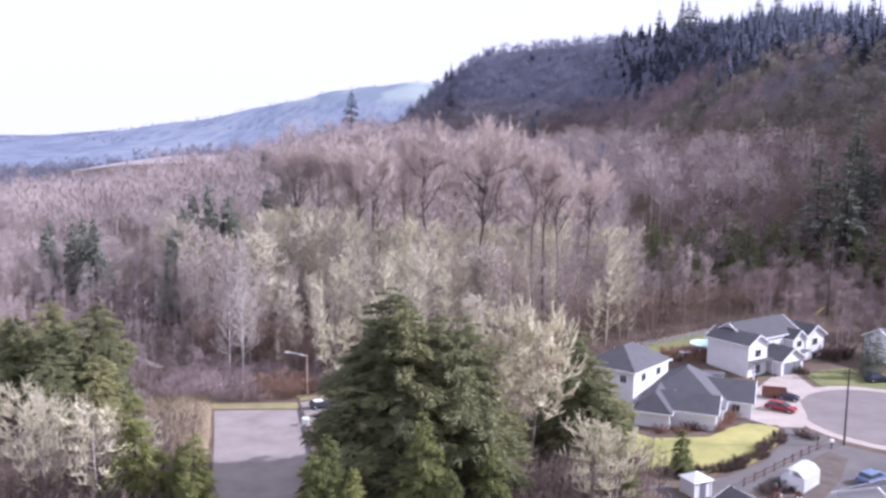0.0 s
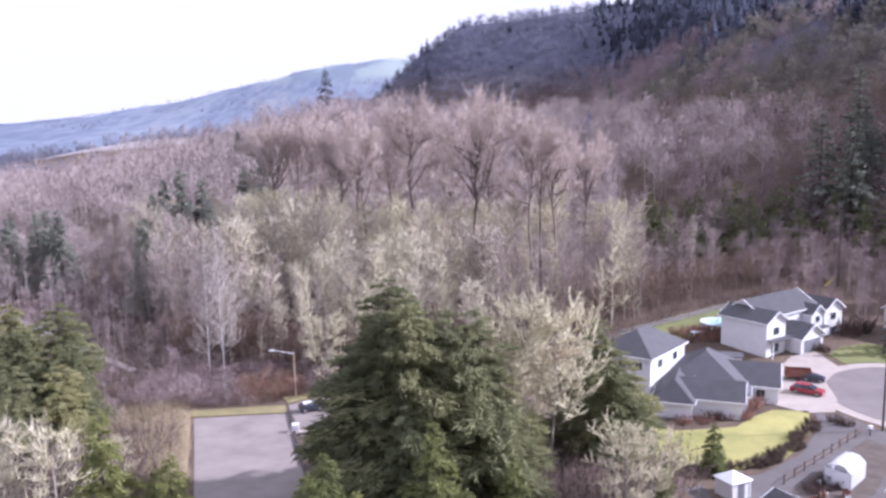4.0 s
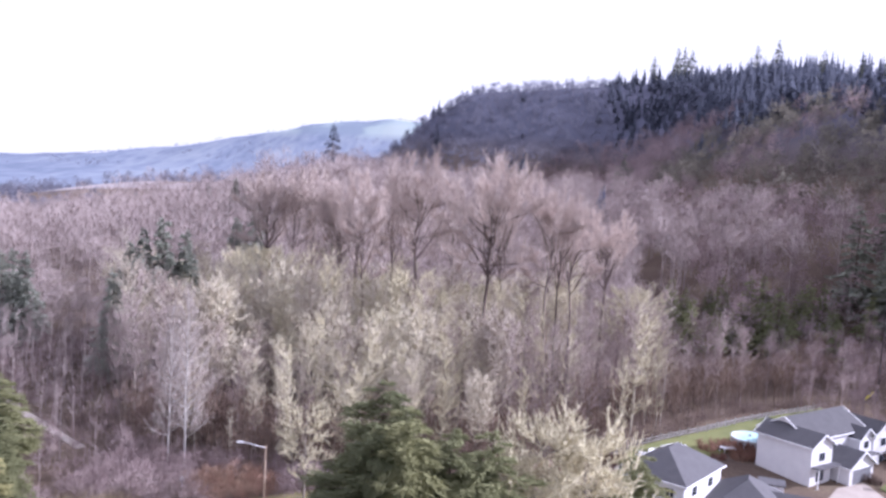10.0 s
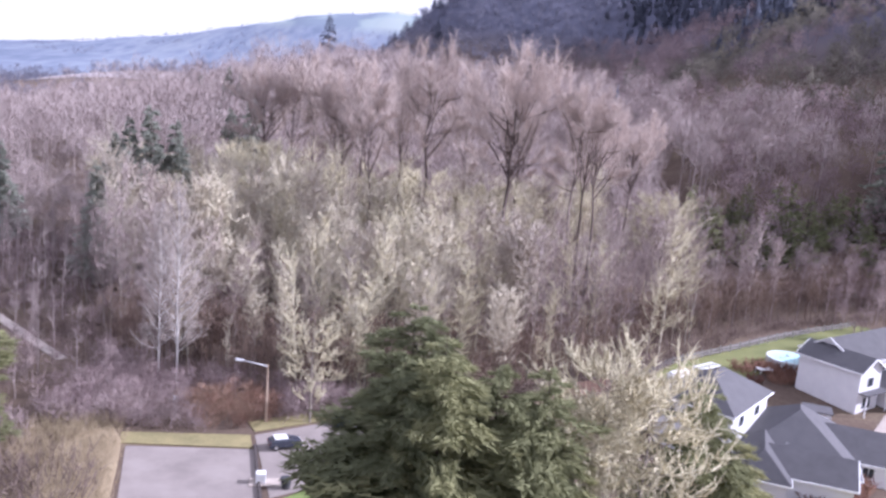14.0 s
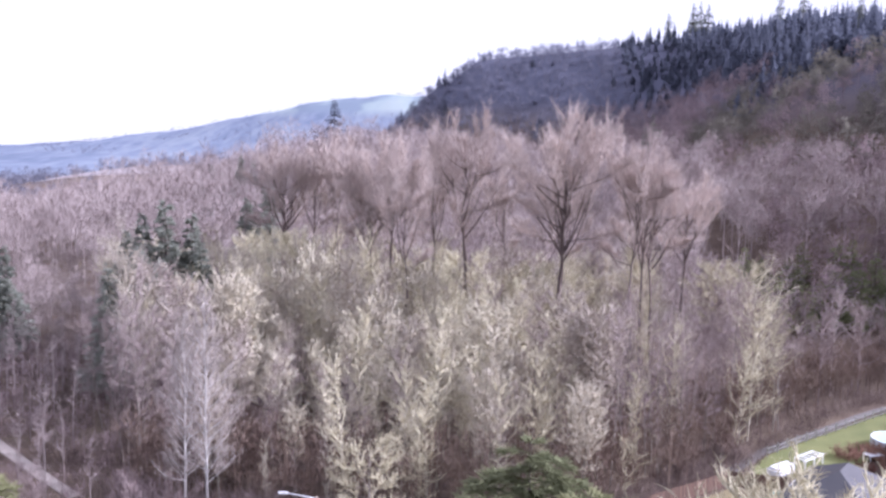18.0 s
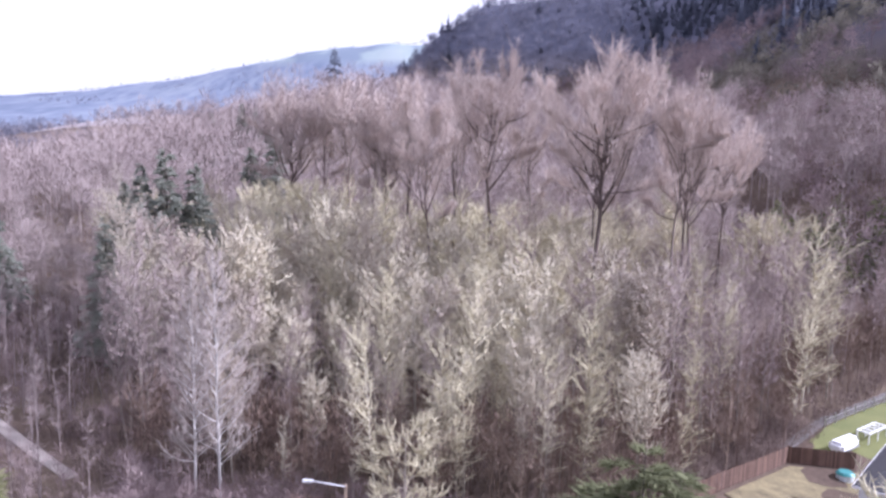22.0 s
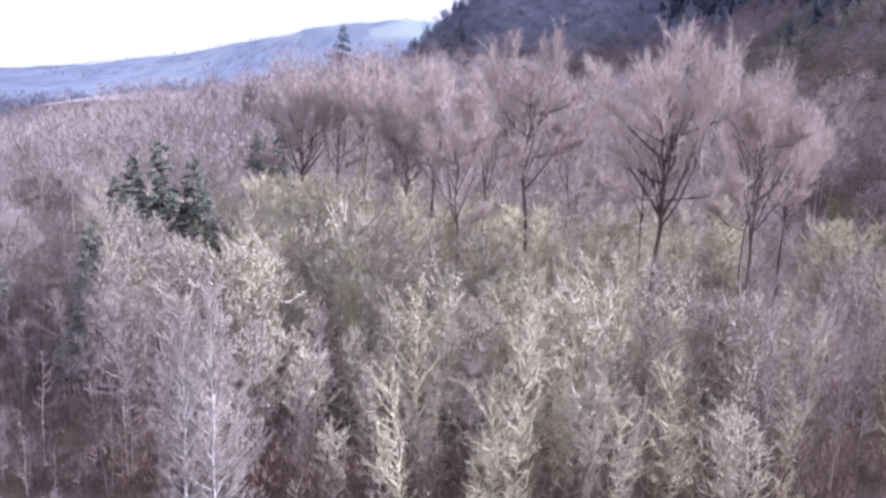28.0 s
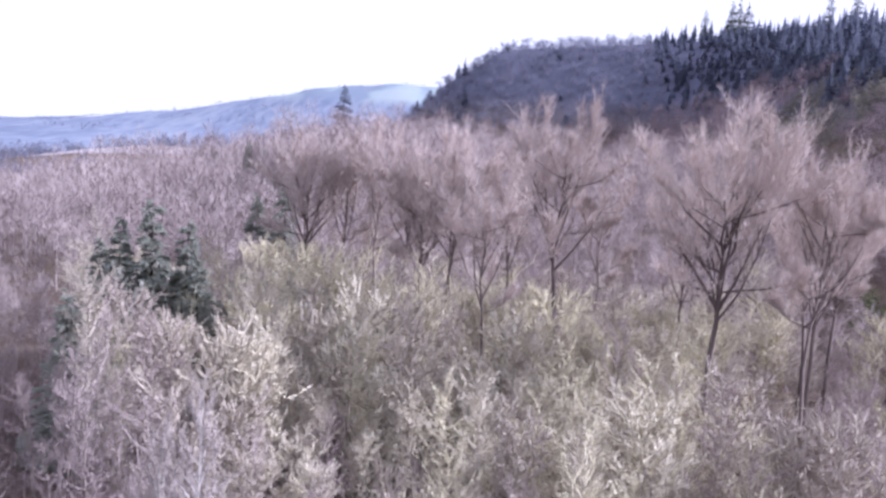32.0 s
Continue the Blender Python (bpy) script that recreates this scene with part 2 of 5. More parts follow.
def far_hills(x, y):
    """The spur and the low ground of the valley, low wooded rises and the long ridge across the valley."""
    x, y = np.asarray(x, float), np.asarray(y, float)
    spur = np.interp(x, [-150, -132, -104, -77, -40, 0, 50], [0, 6, 15, 21, 23, 13, 0]) * ease(y, 190, 330) * (1 - ease(y, 430, 560))
    low = -14 * (1 - ease(x, -270, -130)) * ease(y, 200, 330) * (1 - ease(y, 1300, 1900))
    rise = 46 * np.exp(-((x + 120) / 170.0) ** 2 - ((y - 980) / 170.0) ** 2) + 25 * np.exp(-((x + 330) / 130.0) ** 2 - ((y - 840) / 110.0) ** 2)
    crest = np.interp(x, [-2600, -1437, -1265, -1093, -923, -754, -586, -419, -286, -155, 300], [16, 20, 26, 44, 74, 102, 136, 172, 194, 190, 165])
    mist_ridge = (24 + 30 * ease(x, -2100, -1450)) * np.exp(-((y - 3700) / 350.0) ** 2)
    wave = 3 * np.sin(x / 97.0 + 1) + 2.5 * np.sin(x / 41.0) + 2 * np.sin(x / 19.0 + y / 90)
    return spur + low + rise + crest * np.exp(-((y - 2500) / 420.0) ** 2) + mist_ridge + wave * ease(y, 1800, 2300)


def ground_z(x, y):
    yard = -2.2 * ease(x, 5, 28) * (1 - 0.8 * ease(y, 95, 125)) * (1 - ease(x, 90, 150)) * (1 - ease(y, 180, 240))
    rough = 0.25 * np.sin(np.asarray(x) / 7.3) * np.sin(np.asarray(y) / 9.1) * ease(y, 95, 130)
    return yard + rough + hill(x, y) + far_hills(x, y)


def gz(x, y):
    return float(ground_z(x, y))


def mesh_object(name, verts, faces, mat, parent=None, label="", smooth=False):
    me = bpy.data.meshes.new(name)
    me.from_pydata(verts, [], faces)
    me.materials.append(mat)
    if smooth:
        me.polygons.foreach_set("use_smooth", [True] * len(me.polygons))
    me.update()
    ob = new(name, me)
    if parent:
        ob.parent = parent
    return tagged(ob, label)


def spread(lo, hi, fine, grow, near, far):
    """Grid lines that lie close together near the middle and ever wider outwards."""
    line, step = [0.0], fine
    while line[-1] < hi:
        line.append(line[-1] + step)
        step *= grow if line[-1] > far else 1.0
    down, step = [0.0], fine
    while down[-1] > lo:
        down.append(down[-1] - step)
        step *= grow if down[-1] < -near else 1.0
    return np.array(down[:0:-1] + line)


def ground_material(nt, b):
    near = ramp(nt, mix(nt, noise_node(nt, 0.07, 4), noise_node(nt, 1.7, 4, 0.7), 0.45),
                [(0.3, (0.07, 0.052, 0.042)), (0.5, (0.13, 0.097, 0.075)), (0.7, (0.21, 0.17, 0.115))])
    # Far woods and fields carry the distance haze in their bluish colour.
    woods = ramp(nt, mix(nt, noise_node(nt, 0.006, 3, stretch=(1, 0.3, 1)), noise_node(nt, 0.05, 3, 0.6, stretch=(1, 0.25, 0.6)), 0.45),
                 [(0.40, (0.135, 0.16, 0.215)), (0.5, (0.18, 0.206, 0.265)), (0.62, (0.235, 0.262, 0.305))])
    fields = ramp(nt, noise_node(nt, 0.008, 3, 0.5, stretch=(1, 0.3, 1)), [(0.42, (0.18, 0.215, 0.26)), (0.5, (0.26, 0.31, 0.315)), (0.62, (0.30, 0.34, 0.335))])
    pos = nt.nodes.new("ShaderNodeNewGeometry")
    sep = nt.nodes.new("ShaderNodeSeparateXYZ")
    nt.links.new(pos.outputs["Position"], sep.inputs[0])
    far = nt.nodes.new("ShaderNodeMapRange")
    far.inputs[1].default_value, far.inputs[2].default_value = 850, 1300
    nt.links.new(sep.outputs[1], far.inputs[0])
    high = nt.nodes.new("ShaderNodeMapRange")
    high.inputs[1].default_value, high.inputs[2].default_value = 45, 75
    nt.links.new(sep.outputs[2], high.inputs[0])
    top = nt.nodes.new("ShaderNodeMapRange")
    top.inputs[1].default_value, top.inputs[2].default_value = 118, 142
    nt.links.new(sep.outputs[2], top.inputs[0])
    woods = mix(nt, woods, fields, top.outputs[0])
    # High hill floor is slate-blue to go with the haze-tinted trees on it.
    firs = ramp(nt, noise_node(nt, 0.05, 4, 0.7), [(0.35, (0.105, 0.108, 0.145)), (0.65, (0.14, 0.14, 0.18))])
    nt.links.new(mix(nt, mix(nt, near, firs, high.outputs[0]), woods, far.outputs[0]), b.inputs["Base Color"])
    b.inputs["Roughness"].default_value = 1.0
    b.inputs["Specular IOR Level"].default_value = 0.05


gx, gy = spread(-3600, 3600, 6.0, 1.09, 200, 330), spread(-900, 4300, 6.0, 1.08, 120, 780)
GX, GY = np.meshgrid(gx, gy)
GV = np.stack([GX, GY, ground_z(GX, GY)], -1).reshape(-1, 3)
idx = np.arange(GX.size).reshape(GX.shape)
GF = np.stack([idx[:-1, :-1], idx[:-1, 1:], idx[1:, 1:], idx[1:, :-1]], -1).reshape(-1, 4)
ground = mesh_object("ground", GV.tolist(), GF.tolist(), material("woodland_floor_hazed_afar", ground_material), smooth=True)
tagged(ground, "brown woodland floor rising into wooded hills tinted blue for haze", "ground", kind="structure")


def sheet(name, outline, mat, lift, label, category, step=2.0):
    """A flat piece of ground cover that follows the ground, with a small thickness."""
    bm = bmesh.new()
    f = bm.faces.new([bm.verts.new((x, y, 0)) for x, y in outline])
    bmesh.ops.triangulate(bm, faces=[f])
    for _ in range(4):
        long = [e for e in bm.edges if e.calc_length() > step * 2]
        if not long:
            break
        bmesh.ops.subdivide_edges(bm, edges=long, cuts=1)
        bmesh.ops.triangulate(bm, faces=bm.faces[:])
    up = bmesh.ops.extrude_face_region(bm, geom=bm.faces[:])
    top = {v for v in up["geom"] if isinstance(v, bmesh.types.BMVert)}
    for v in bm.verts:
        v.co.z = gz(v.co.x, v.co.y) + (lift if v in top else -0.25)
    bmesh.ops.recalc_face_normals(bm, faces=bm.faces[:])
    me = bpy.data.meshes.new(name)
    bm.to_mesh(me)
    bm.free()
    me.materials.append(mat)
    return tagged(new(name, me), label, category, kind="structure")


sheet("parking_lot", [(-37.5, 73.2), (-25.2, 75.0), (-22.6, 66), (-18.5, 53), (-14, 38), (-8, 10), (12, -90), (-4, -93), (-24, 8), (-28.5, 45), (-34, 62.5)], M_ASPHALT, 0.05,
      "worn grey asphalt of a dead-end street", "road")
sheet("side_road", [(-25.0, 75.4), (-26.0, 78.4), (-18.5, 83.8), (-5, 88), (4, 80), (-14, 71.5), (-21.5, 65.5)], M_ASPHALT, 0.04, "worn grey asphalt driveway beside the street lamp", "road")
sheet("grass_verge", [(-38.6, 73.6), (-39, 76.2), (-26.4, 78.2), (-25.5, 75.2)], M_VERGE, 0.1, "strip of mown winter grass along the kerb", "grass")
sheet("roadside_grass", [(-26.2, 79.2), (-18.5, 84.4), (-12, 86.5), (-12, 88), (-20, 86.2), (-27.5, 81.5)], M_VERGE, 0.1, "strip of mown winter grass behind the driveway", "grass")
sheet("grass_bank", [(-38.2, 74), (-36.3, 68), (-34.6, 62), (-32, 54), (-29, 45), (-33, 44), (-36.5, 51), (-40, 57), (-42.6, 64), (-43.4, 70), (-42.8, 75), (-40.5, 77.5)], M_GRASS_DRY, 0.15, "bank of dry pale grass beside the street", "grass")
sheet("corner_grass", [(-21, 65), (-15, 71), (-8, 66), (-9, 52), (-16.5, 50)], M_GREEN, 0.08, "patch of green grass under the firs", "grass")
sheet("front_lawn", [(21.5, 76), (25.6, 73.6), (33.9, 75), (37.8, 79.2), (41, 81.6), (45.6, 81), (43, 73.4), (40, 68.6), (36.5, 64.6), (31, 61.6), (25.3, 60), (20, 60)], M_LAWN, 0.1,
      "yellow-green winter lawn in front of a house", "lawn")
sheet("street", [(22, 55.5), (27.8, 58.4), (32.2, 60), (38.5, 65.4), (43.9, 73.6), (46.3, 80.5), (50, 79), (52, 73.5), (58, 69), (70, 66), (90, 66), (90, 52), (60, 50), (46, 50), (40, 46), (34, 40), (26, 44)], M_ASPHALT_DARK, 0.04,
      "dark asphalt street curving past the lawn", "road")
cul = [(64 + 13.2 * math.cos(a), 86.5 + 14.5 * math.sin(a)) for a in np.linspace(0, 2 * math.pi, 33)[:-1]]
sheet("cul_de_sac", cul, M_ASPHALT_MID, 0.09, "round grey asphalt turning circle", "road")
walkway = [(64 + 15.2 * math.cos(a), 86.5 + 16.5 * math.sin(a)) for a in np.linspace(0, 2 * math.pi, 33)[:-1]]
sheet("pavement", walkway, M_CONCRETE, 0.06, "pale concrete walk round the turning circle", "pavement")
sheet("driveway", [(41.5, 84), (45, 80.2), (49, 80.5), (51.5, 86), (53, 94), (58, 101), (57, 108.5), (52, 106), (47, 99), (44.5, 92)], M_CONCRETE, 0.1, "pale concrete driveway between two houses", "pavement")
sheet("side_lawn", [(58.5, 107), (59.5, 102.5), (64, 103.2), (70, 101.5), (75, 108), (67, 112), (62, 110.5)], M_GRASS, 0.1, "mown green lawn beside the turning circle", "lawn")
sheet("back_yard", [(19.2, 107.8), (20.4, 110.4), (26.4, 117.6), (45.4, 133.6), (66.6, 149.6), (75, 142), (66, 130), (52, 127), (44, 121), (34, 113), (26, 107.8)], M_GRASS, 0.03, "mown back yards behind the houses", "lawn")
sheet("fenced_yard", [(8.5, 96.9), (18, 106.2), (25.2, 106.2), (27.5, 99), (21, 92.5), (12, 91)], M_STRAW_GROUND, 0.04, "yellowed straw-covered ground of a fenced yard", "yard")
sheet("back_track", [(18.2, 110.8), (26, 119.6), (45, 135.6), (66, 151.4), (67, 150.3), (45.8, 134.5), (26.8, 118.5), (19, 109.6)], M_TRACK, 0.06, "grey gravel track along the edge of the wood", "track")
sheet("woodland_trail", [(-97, 137), (-82, 122.4), (-68.9, 109.7), (-61.2, 102.5), (-53.6, 95.8), (-54.4, 94.7), (-62, 101.3), (-69.7, 108.4), (-82.8, 120.9), (-98, 135.6)], M_CONCRETE, 0.08,
      "pale gravel footpath through the brush", "path")


sheet("far_field", [(-420, 800), (-330, 792), (-238, 805), (-232, 832), (-330, 840), (-425, 836)], M_PALE_FIELD, 0.6, "pale dry field across the valley", "field", 25.0)


# ---- trees ----
class Wood:
    """Collects tapered three-sided sticks and needle sprays as plain arrays."""

    def __init__(self):
        self.v, self.f = [], []

    def stick(self, a, b, ra, rb):
        axis = b - a
        n = axis.length
        if n < 1e-5:
            return
        axis /= n
        side = axis.cross(Vector((0.3, 0.9, 0.2)) if abs(axis.z) > 0.9 else Vector((0, 0, 1))).normalized()
        up = axis.cross(side)
        k = len(self.v)
        ring = [(side, 1), (side * -0.5 + up * 0.866, 1), (side * -0.5 - up * 0.866, 1)]
        self.v += [tuple(a + d * ra) for d, _ in ring]
        if rb < 0.004:
            self.v.append(tuple(b))
            self.f += [(k, k + 1, k + 3), (k + 1, k + 2, k + 3), (k + 2, k, k + 3)]
        else:
            self.v += [tuple(b + d * rb) for d, _ in ring]
            for i in range(3):
                j = (i + 1) % 3
                self.f += [(k + i, k + j, k + 3 + j), (k + i, k + 3 + j, k + 3 + i)]

    def blade(self, rng, a, d, long, wide, face=Vector((0, 0, 0))):
        """A single thin twig or spray: a narrow pointed leaf-shape, turned roughly towards face."""
        loose = 0.6 if face.length else 1.0
        side = d.cross(face + Vector((rng.gauss(0, loose), rng.gauss(0, loose), rng.gauss(0, loose))))
        side = side * (wide / max(side.length, 1e-4))
        k, b = len(self.v), a + d * long
        self.v += [tuple(a - side), tuple(a + side), tuple(b)]
        self.f.append((k, k + 1, k + 2))

    def tube(self, points, radii):
        for a, b, ra, rb in zip(points, points[1:], radii, radii[1:]):
            self.stick(a, b, ra, rb)

    def arrays(self):
        return np.array(self.v, np.float32), np.array(self.f, np.int32)


def grow(rng, height, girth, base, limbs, reach, lift, subs, twigs, twig_size, spread_out=0.5, crook=0.06, thick=1.0):
    """A bare broadleaf tree: trunk and limbs, and a crown of side branches and twigs."""
    trunk, crown = Wood(), Wood()
    stem = [Vector((0, 0, -0.3))]
    n = 7
    for i in range(1, n + 1):
        h = height * 0.97 * i / n
        stem.append(Vector((rng.gauss(0, crook) * h * 0.35, rng.gauss(0, crook) * h * 0.35, h)))
    radii = [girth * (1 - 0.93 * i / n) for i in range(n + 1)]
    trunk.tube(stem, radii)

    def on_stem(t):
        k = min(int(t * n), n - 1)
        return stem[k].lerp(stem[k + 1], t * n - k), radii[k] + (radii[k + 1] - radii[k]) * (t * n - k)

    for i in range(limbs):
        t = base + (0.97 - base) * ((i + rng.random()) / limbs)
        p, r = on_stem(t)
        az = i * 2.4 + rng.uniform(-0.5, 0.5)
        u = (t - base) / (1 - base)
        long = reach * height * (0.55 + 0.75 * math.sin(math.pi * min(1, 0.2 + u * 0.75))) * rng.uniform(0.7, 1.15) * (1 - 0.45 * u)
        el = lift + (1.35 - lift) * u * 0.75 + rng.uniform(-0.15, 0.15)
        pts, rr, d = [p], [min(r * 0.62, 0.018 * long * thick + 0.02)], Vector((math.cos(az) * math.cos(el), math.sin(az) * math.cos(el), math.sin(el)))
        for k in range(3):
            d = (d + Vector((rng.gauss(0, 0.14), rng.gauss(0, 0.14), 0.16 + rng.gauss(0, 0.08)))).normalized()
            pts.append(pts[-1] + d * long / 3)
            rr.append(rr[0] * (0.72, 0.42, 0.12)[k])
        trunk.tube(pts, rr)
        for j in range(subs):
            s = 0.22 + 0.78 * (j + rng.random()) / subs
            k = min(int(s * 3), 2)
            q = pts[k].lerp(pts[k + 1], s * 3 - k)
            d2 = ((pts[k + 1] - pts[k]).normalized() + Vector((rng.gauss(0, spread_out), rng.gauss(0, spread_out), rng.gauss(0.2, spread_out * 0.6)))).normalized()
            ln = long * rng.uniform(0.22, 0.42) * (1.15 - 0.5 * s)
            m = q + d2 * ln * 0.5
            e = m + (d2 + Vector((rng.gauss(0, 0.2), rng.gauss(0, 0.2), 0.22))).normalized() * ln * 0.5
            br = max(twig_size * 1.5, rr[0] * 0.3)
            crown.stick(q, m, br, br * 0.7)
            crown.stick(m, e, br * 0.7, 0.0)
            for w in range(twigs):
                f = (w + rng.random()) / twigs
                o = q.lerp(m, f * 2) if f < 0.5 else m.lerp(e, f * 2 - 1)
                d3 = (d2 + Vector((rng.gauss(0, 0.55), rng.gauss(0, 0.55), rng.gauss(0.3, 0.4)))).normalized()
                crown.stick(o, o + d3 * ln * rng.uniform(0.3, 0.65), twig_size, 0.0)
    return trunk.arrays(), crown.arrays()


def fir(rng, height, width, whorls, boughs, sprays, start=0.08, droop=0.25, fat=1.0, uneven=0.25, taper=0.75):
    """A conifer: a straight stem with whorls of drooping boughs, each hung with flat sprays of needles."""
    trunk, crown = Wood(), Wood()
    lump = rng.uniform(0, 6.28)
    trunk.tube([Vector((0, 0, -0.3)), Vector((0, 0, height * 0.5)), Vector((0, 0, height))], [height * 0.014 + 0.05, height * 0.008 + 0.03, 0.01])
    for i in range(whorls):
        t = start + (0.985 - start) * (i + rng.random() * 0.5) / whorls
        for j in range(max(3, int(boughs * (1 - 0.45 * t)))):
            az = i * 1.9 + j * 2 * math.pi / boughs + rng.uniform(-0.4, 0.4)
            t = min(0.985, max(start, start + (0.985 - start) * (i + rng.uniform(-1.4, 1.6)) / whorls))
            ln = width * (1 - t) ** taper * (1 + uneven * math.sin(az * 2 + t * 5 + lump) + rng.uniform(-uneven, uneven) * 1.3) * (0.75 + 0.25 * min(1, t * 6)) + 0.15
            out = Vector((math.cos(az), math.sin(az), 0))
            side = Vector((-out.y, out.x, 0))
            p = Vector((0, 0, height * t))
            m = p + out * ln * 0.55 + Vector((0, 0, ln * (0.12 - droop * 0.5)))
            e = p + out * ln + Vector((0, 0, ln * (0.1 - droop)))
            crown.stick(p, m, 0.03 + ln * 0.012, 0.02)
            for k in range(sprays):
                f = 0.12 + 0.88 * math.sqrt((k + rng.random()) / sprays)
                o = p.lerp(m, f / 0.55) if f < 0.55 else m.lerp(e, (f - 0.55) / 0.45)
                o = o + side * rng.uniform(-1, 1) * ln * 0.30 * (1.1 - 0.75 * f) + Vector((0, 0, rng.uniform(-0.12, 0.1) * ln * 0.5))
                d = (out * rng.uniform(0.4, 1.1) + side * rng.gauss(0, 0.55) + Vector((0, 0, rng.uniform(-0.55, 0.35)))).normalized()
                crown.blade(rng, o, d, (0.3 + 0.095 * ln) * rng.uniform(0.6, 1.4), (0.05 + 0.02 * ln) * fat * 2.2, Vector((0, 0, 1)))
            crown.stick(m if sprays else p, e, 0.1 + ln * (0.03 if sprays else 0.2), 0.0)
    return trunk.arrays(), crown.arrays()


def far_fir(rng, height, width, sprays=46):
    """A small far conifer: a thin dark core in a ragged cone of sprays."""
    w = Wood()
    w.stick(Vector((0, 0, 0)), Vector((0, 0, height)), width * 0.42, 0.0)
    for i in range(sprays):
        t = 0.06 + 0.9 * (1 - math.sqrt((i + rng.random()) / sprays))
        a, r = rng.uniform(0, 6.283), width * (1 - t) ** 0.8
        out = Vector((math.cos(a), math.sin(a), rng.uniform(-0.5, 0.35))).normalized()
        w.blade(rng, Vector((0, 0, height * t)) + out * r * 0.25, out, r * rng.uniform(0.5, 0.95) + 0.4, 0.25 + 0.3 * r, Vector((0, 0, 1)))
    return w.arrays()


def brush(rng, height, width, stems, twigs):
    """A thicket of thin arching stems."""
    crown = Wood()
    for i in range(stems):
        az, r = rng.uniform(0, 6.28), width * math.sqrt(rng.random()) * 0.8
        p = Vector((r * math.cos(az), r * math.sin(az), -0.2))
        lean = Vector((math.cos(az) * rng.uniform(0.1, 0.7), math.sin(az) * rng.uniform(0.1, 0.7), 1)).normalized()
        e = p + lean * height * rng.uniform(0.5, 1.0)
        crown.stick(p, e, 0.035, 0.0)
        for w in range(twigs):
            o = p.lerp(e, rng.uniform(0.3, 0.95))
            d = (lean + Vector((rng.gauss(0, 0.6), rng.gauss(0, 0.6), rng.gauss(0.1, 0.4)))).normalized()
            crown.stick(o, o + d * height * rng.uniform(0.15, 0.4), 0.026, 0.0)
    return crown.arrays()


def array_mesh(name, arrays, mat, tone=None):
    v, f = arrays
    me = bpy.data.meshes.new(name)
    me.vertices.add(len(v))
    me.vertices.foreach_set("co", v.ravel())
    me.loops.add(f.size)
    me.loops.foreach_set("vertex_index", f.ravel())
    me.polygons.add(len(f))
    me.polygons.foreach_set("loop_start", np.arange(0, f.size, 3, dtype=np.int32))
    me.materials.append(mat)
    if tone is not None:
        me.attributes.new("tone", "FLOAT", "POINT").data.foreach_set("value", tone)
    me.update(calc_edges=True)
    return me


def tree_kind(name, built, bark, leaf):
    """The meshes of one grown tree, shared by all its copies."""
    (tv, tf), (cv, cf) = built
    return array_mesh(name + "_trunk", (tv, tf), bark), array_mesh(name + "_crown", (cv, cf), leaf)


def plant(name, kind, x, y, label, category="tree", group="", scale=1.0, turn=0.0, z=None, lean=(0, 0)):
    top = new(name)
    top.matrix_world = Matrix.Translation((x, y, gz(x, y) if z is None else z)) @ Euler((lean[0], lean[1], turn)).to_matrix().to_4x4() @ Matrix.Scale(scale, 4)
    for part_name, me in zip(("trunk", "crown"), kind):
        ob = new(part_name, me)
        ob.parent = top
    return tagged(top, label, category, group)


def joined(name, variants, places, mat, label, category, rng):
    """Many small trees as one mesh. places: rows of x, y, scale."""
    V, F, T, k = [], [], [], 0
    for x, y, sc in places:
        v, f = variants[rng.randrange(len(variants))]
        a = rng.uniform(0, 6.283)
        c, s = math.cos(a) * sc, math.sin(a) * sc
        w = np.empty_like(v)
        w[:, 0], w[:, 1], w[:, 2] = v[:, 0] * c - v[:, 1] * s + x, v[:, 0] * s + v[:, 1] * c + y, v[:, 2] * sc * rng.uniform(0.88, 1.12) + gz(x, y)
        V.append(w), F.append(f + k), T.append(np.full(len(v), rng.random(), np.float32))
        k += len(v)
    if not V:
        return None
    ob = new(name, array_mesh(name, (np.concatenate(V), np.concatenate(F)), mat, np.concatenate(T)))
    return tagged(ob, label, category, kind="stuff")


def tuft(rng, height, width, twigs, long, wide, low=0.3, lumps=7, upright=0.7):
    """A tree seen from afar: a stem, and fine twigs that gather in rounded lumps of the crown."""
    w = Wood()
    w.stick(Vector((0, 0, -0.5)), Vector((0, 0, height * 0.85)), 0.008 * height, 0.02)
    mid, half = height * (1 + low) / 2, height * (1 - low) / 2
    spots = []
    for i in range(lumps):
        az, u = i * 2.4 + rng.uniform(-0.5, 0.5), rng.uniform(-0.55, 0.85)
        r = width * math.sqrt(max(0.05, 1 - u * u)) * rng.uniform(0.45, 0.75)
        spots.append(Vector((r * math.cos(az), r * math.sin(az), mid + half * u * 0.8)))
        w.stick(Vector((0, 0, spots[-1].z - height * 0.18)), spots[-1], 0.004 * height, 0.01)
    for i in range(twigs):
        c = spots[i % lumps]
        o = Vector((rng.gauss(0, 1), rng.gauss(0, 1), rng.gauss(0.25, 1))).normalized() * width * 0.48 * rng.uniform(0.3, 1.0)
        d = (o.normalized() * 0.7 + Vector((rng.gauss(0, 0.45), rng.gauss(0, 0.45), upright + rng.gauss(0, 0.3)))).normalized()
        w.blade(rng, c + o, d, long * rng.uniform(0.6, 1.3), wide, (c + o - Vector((0, 0, mid))).normalized() * 2.2)
    return w.arrays()


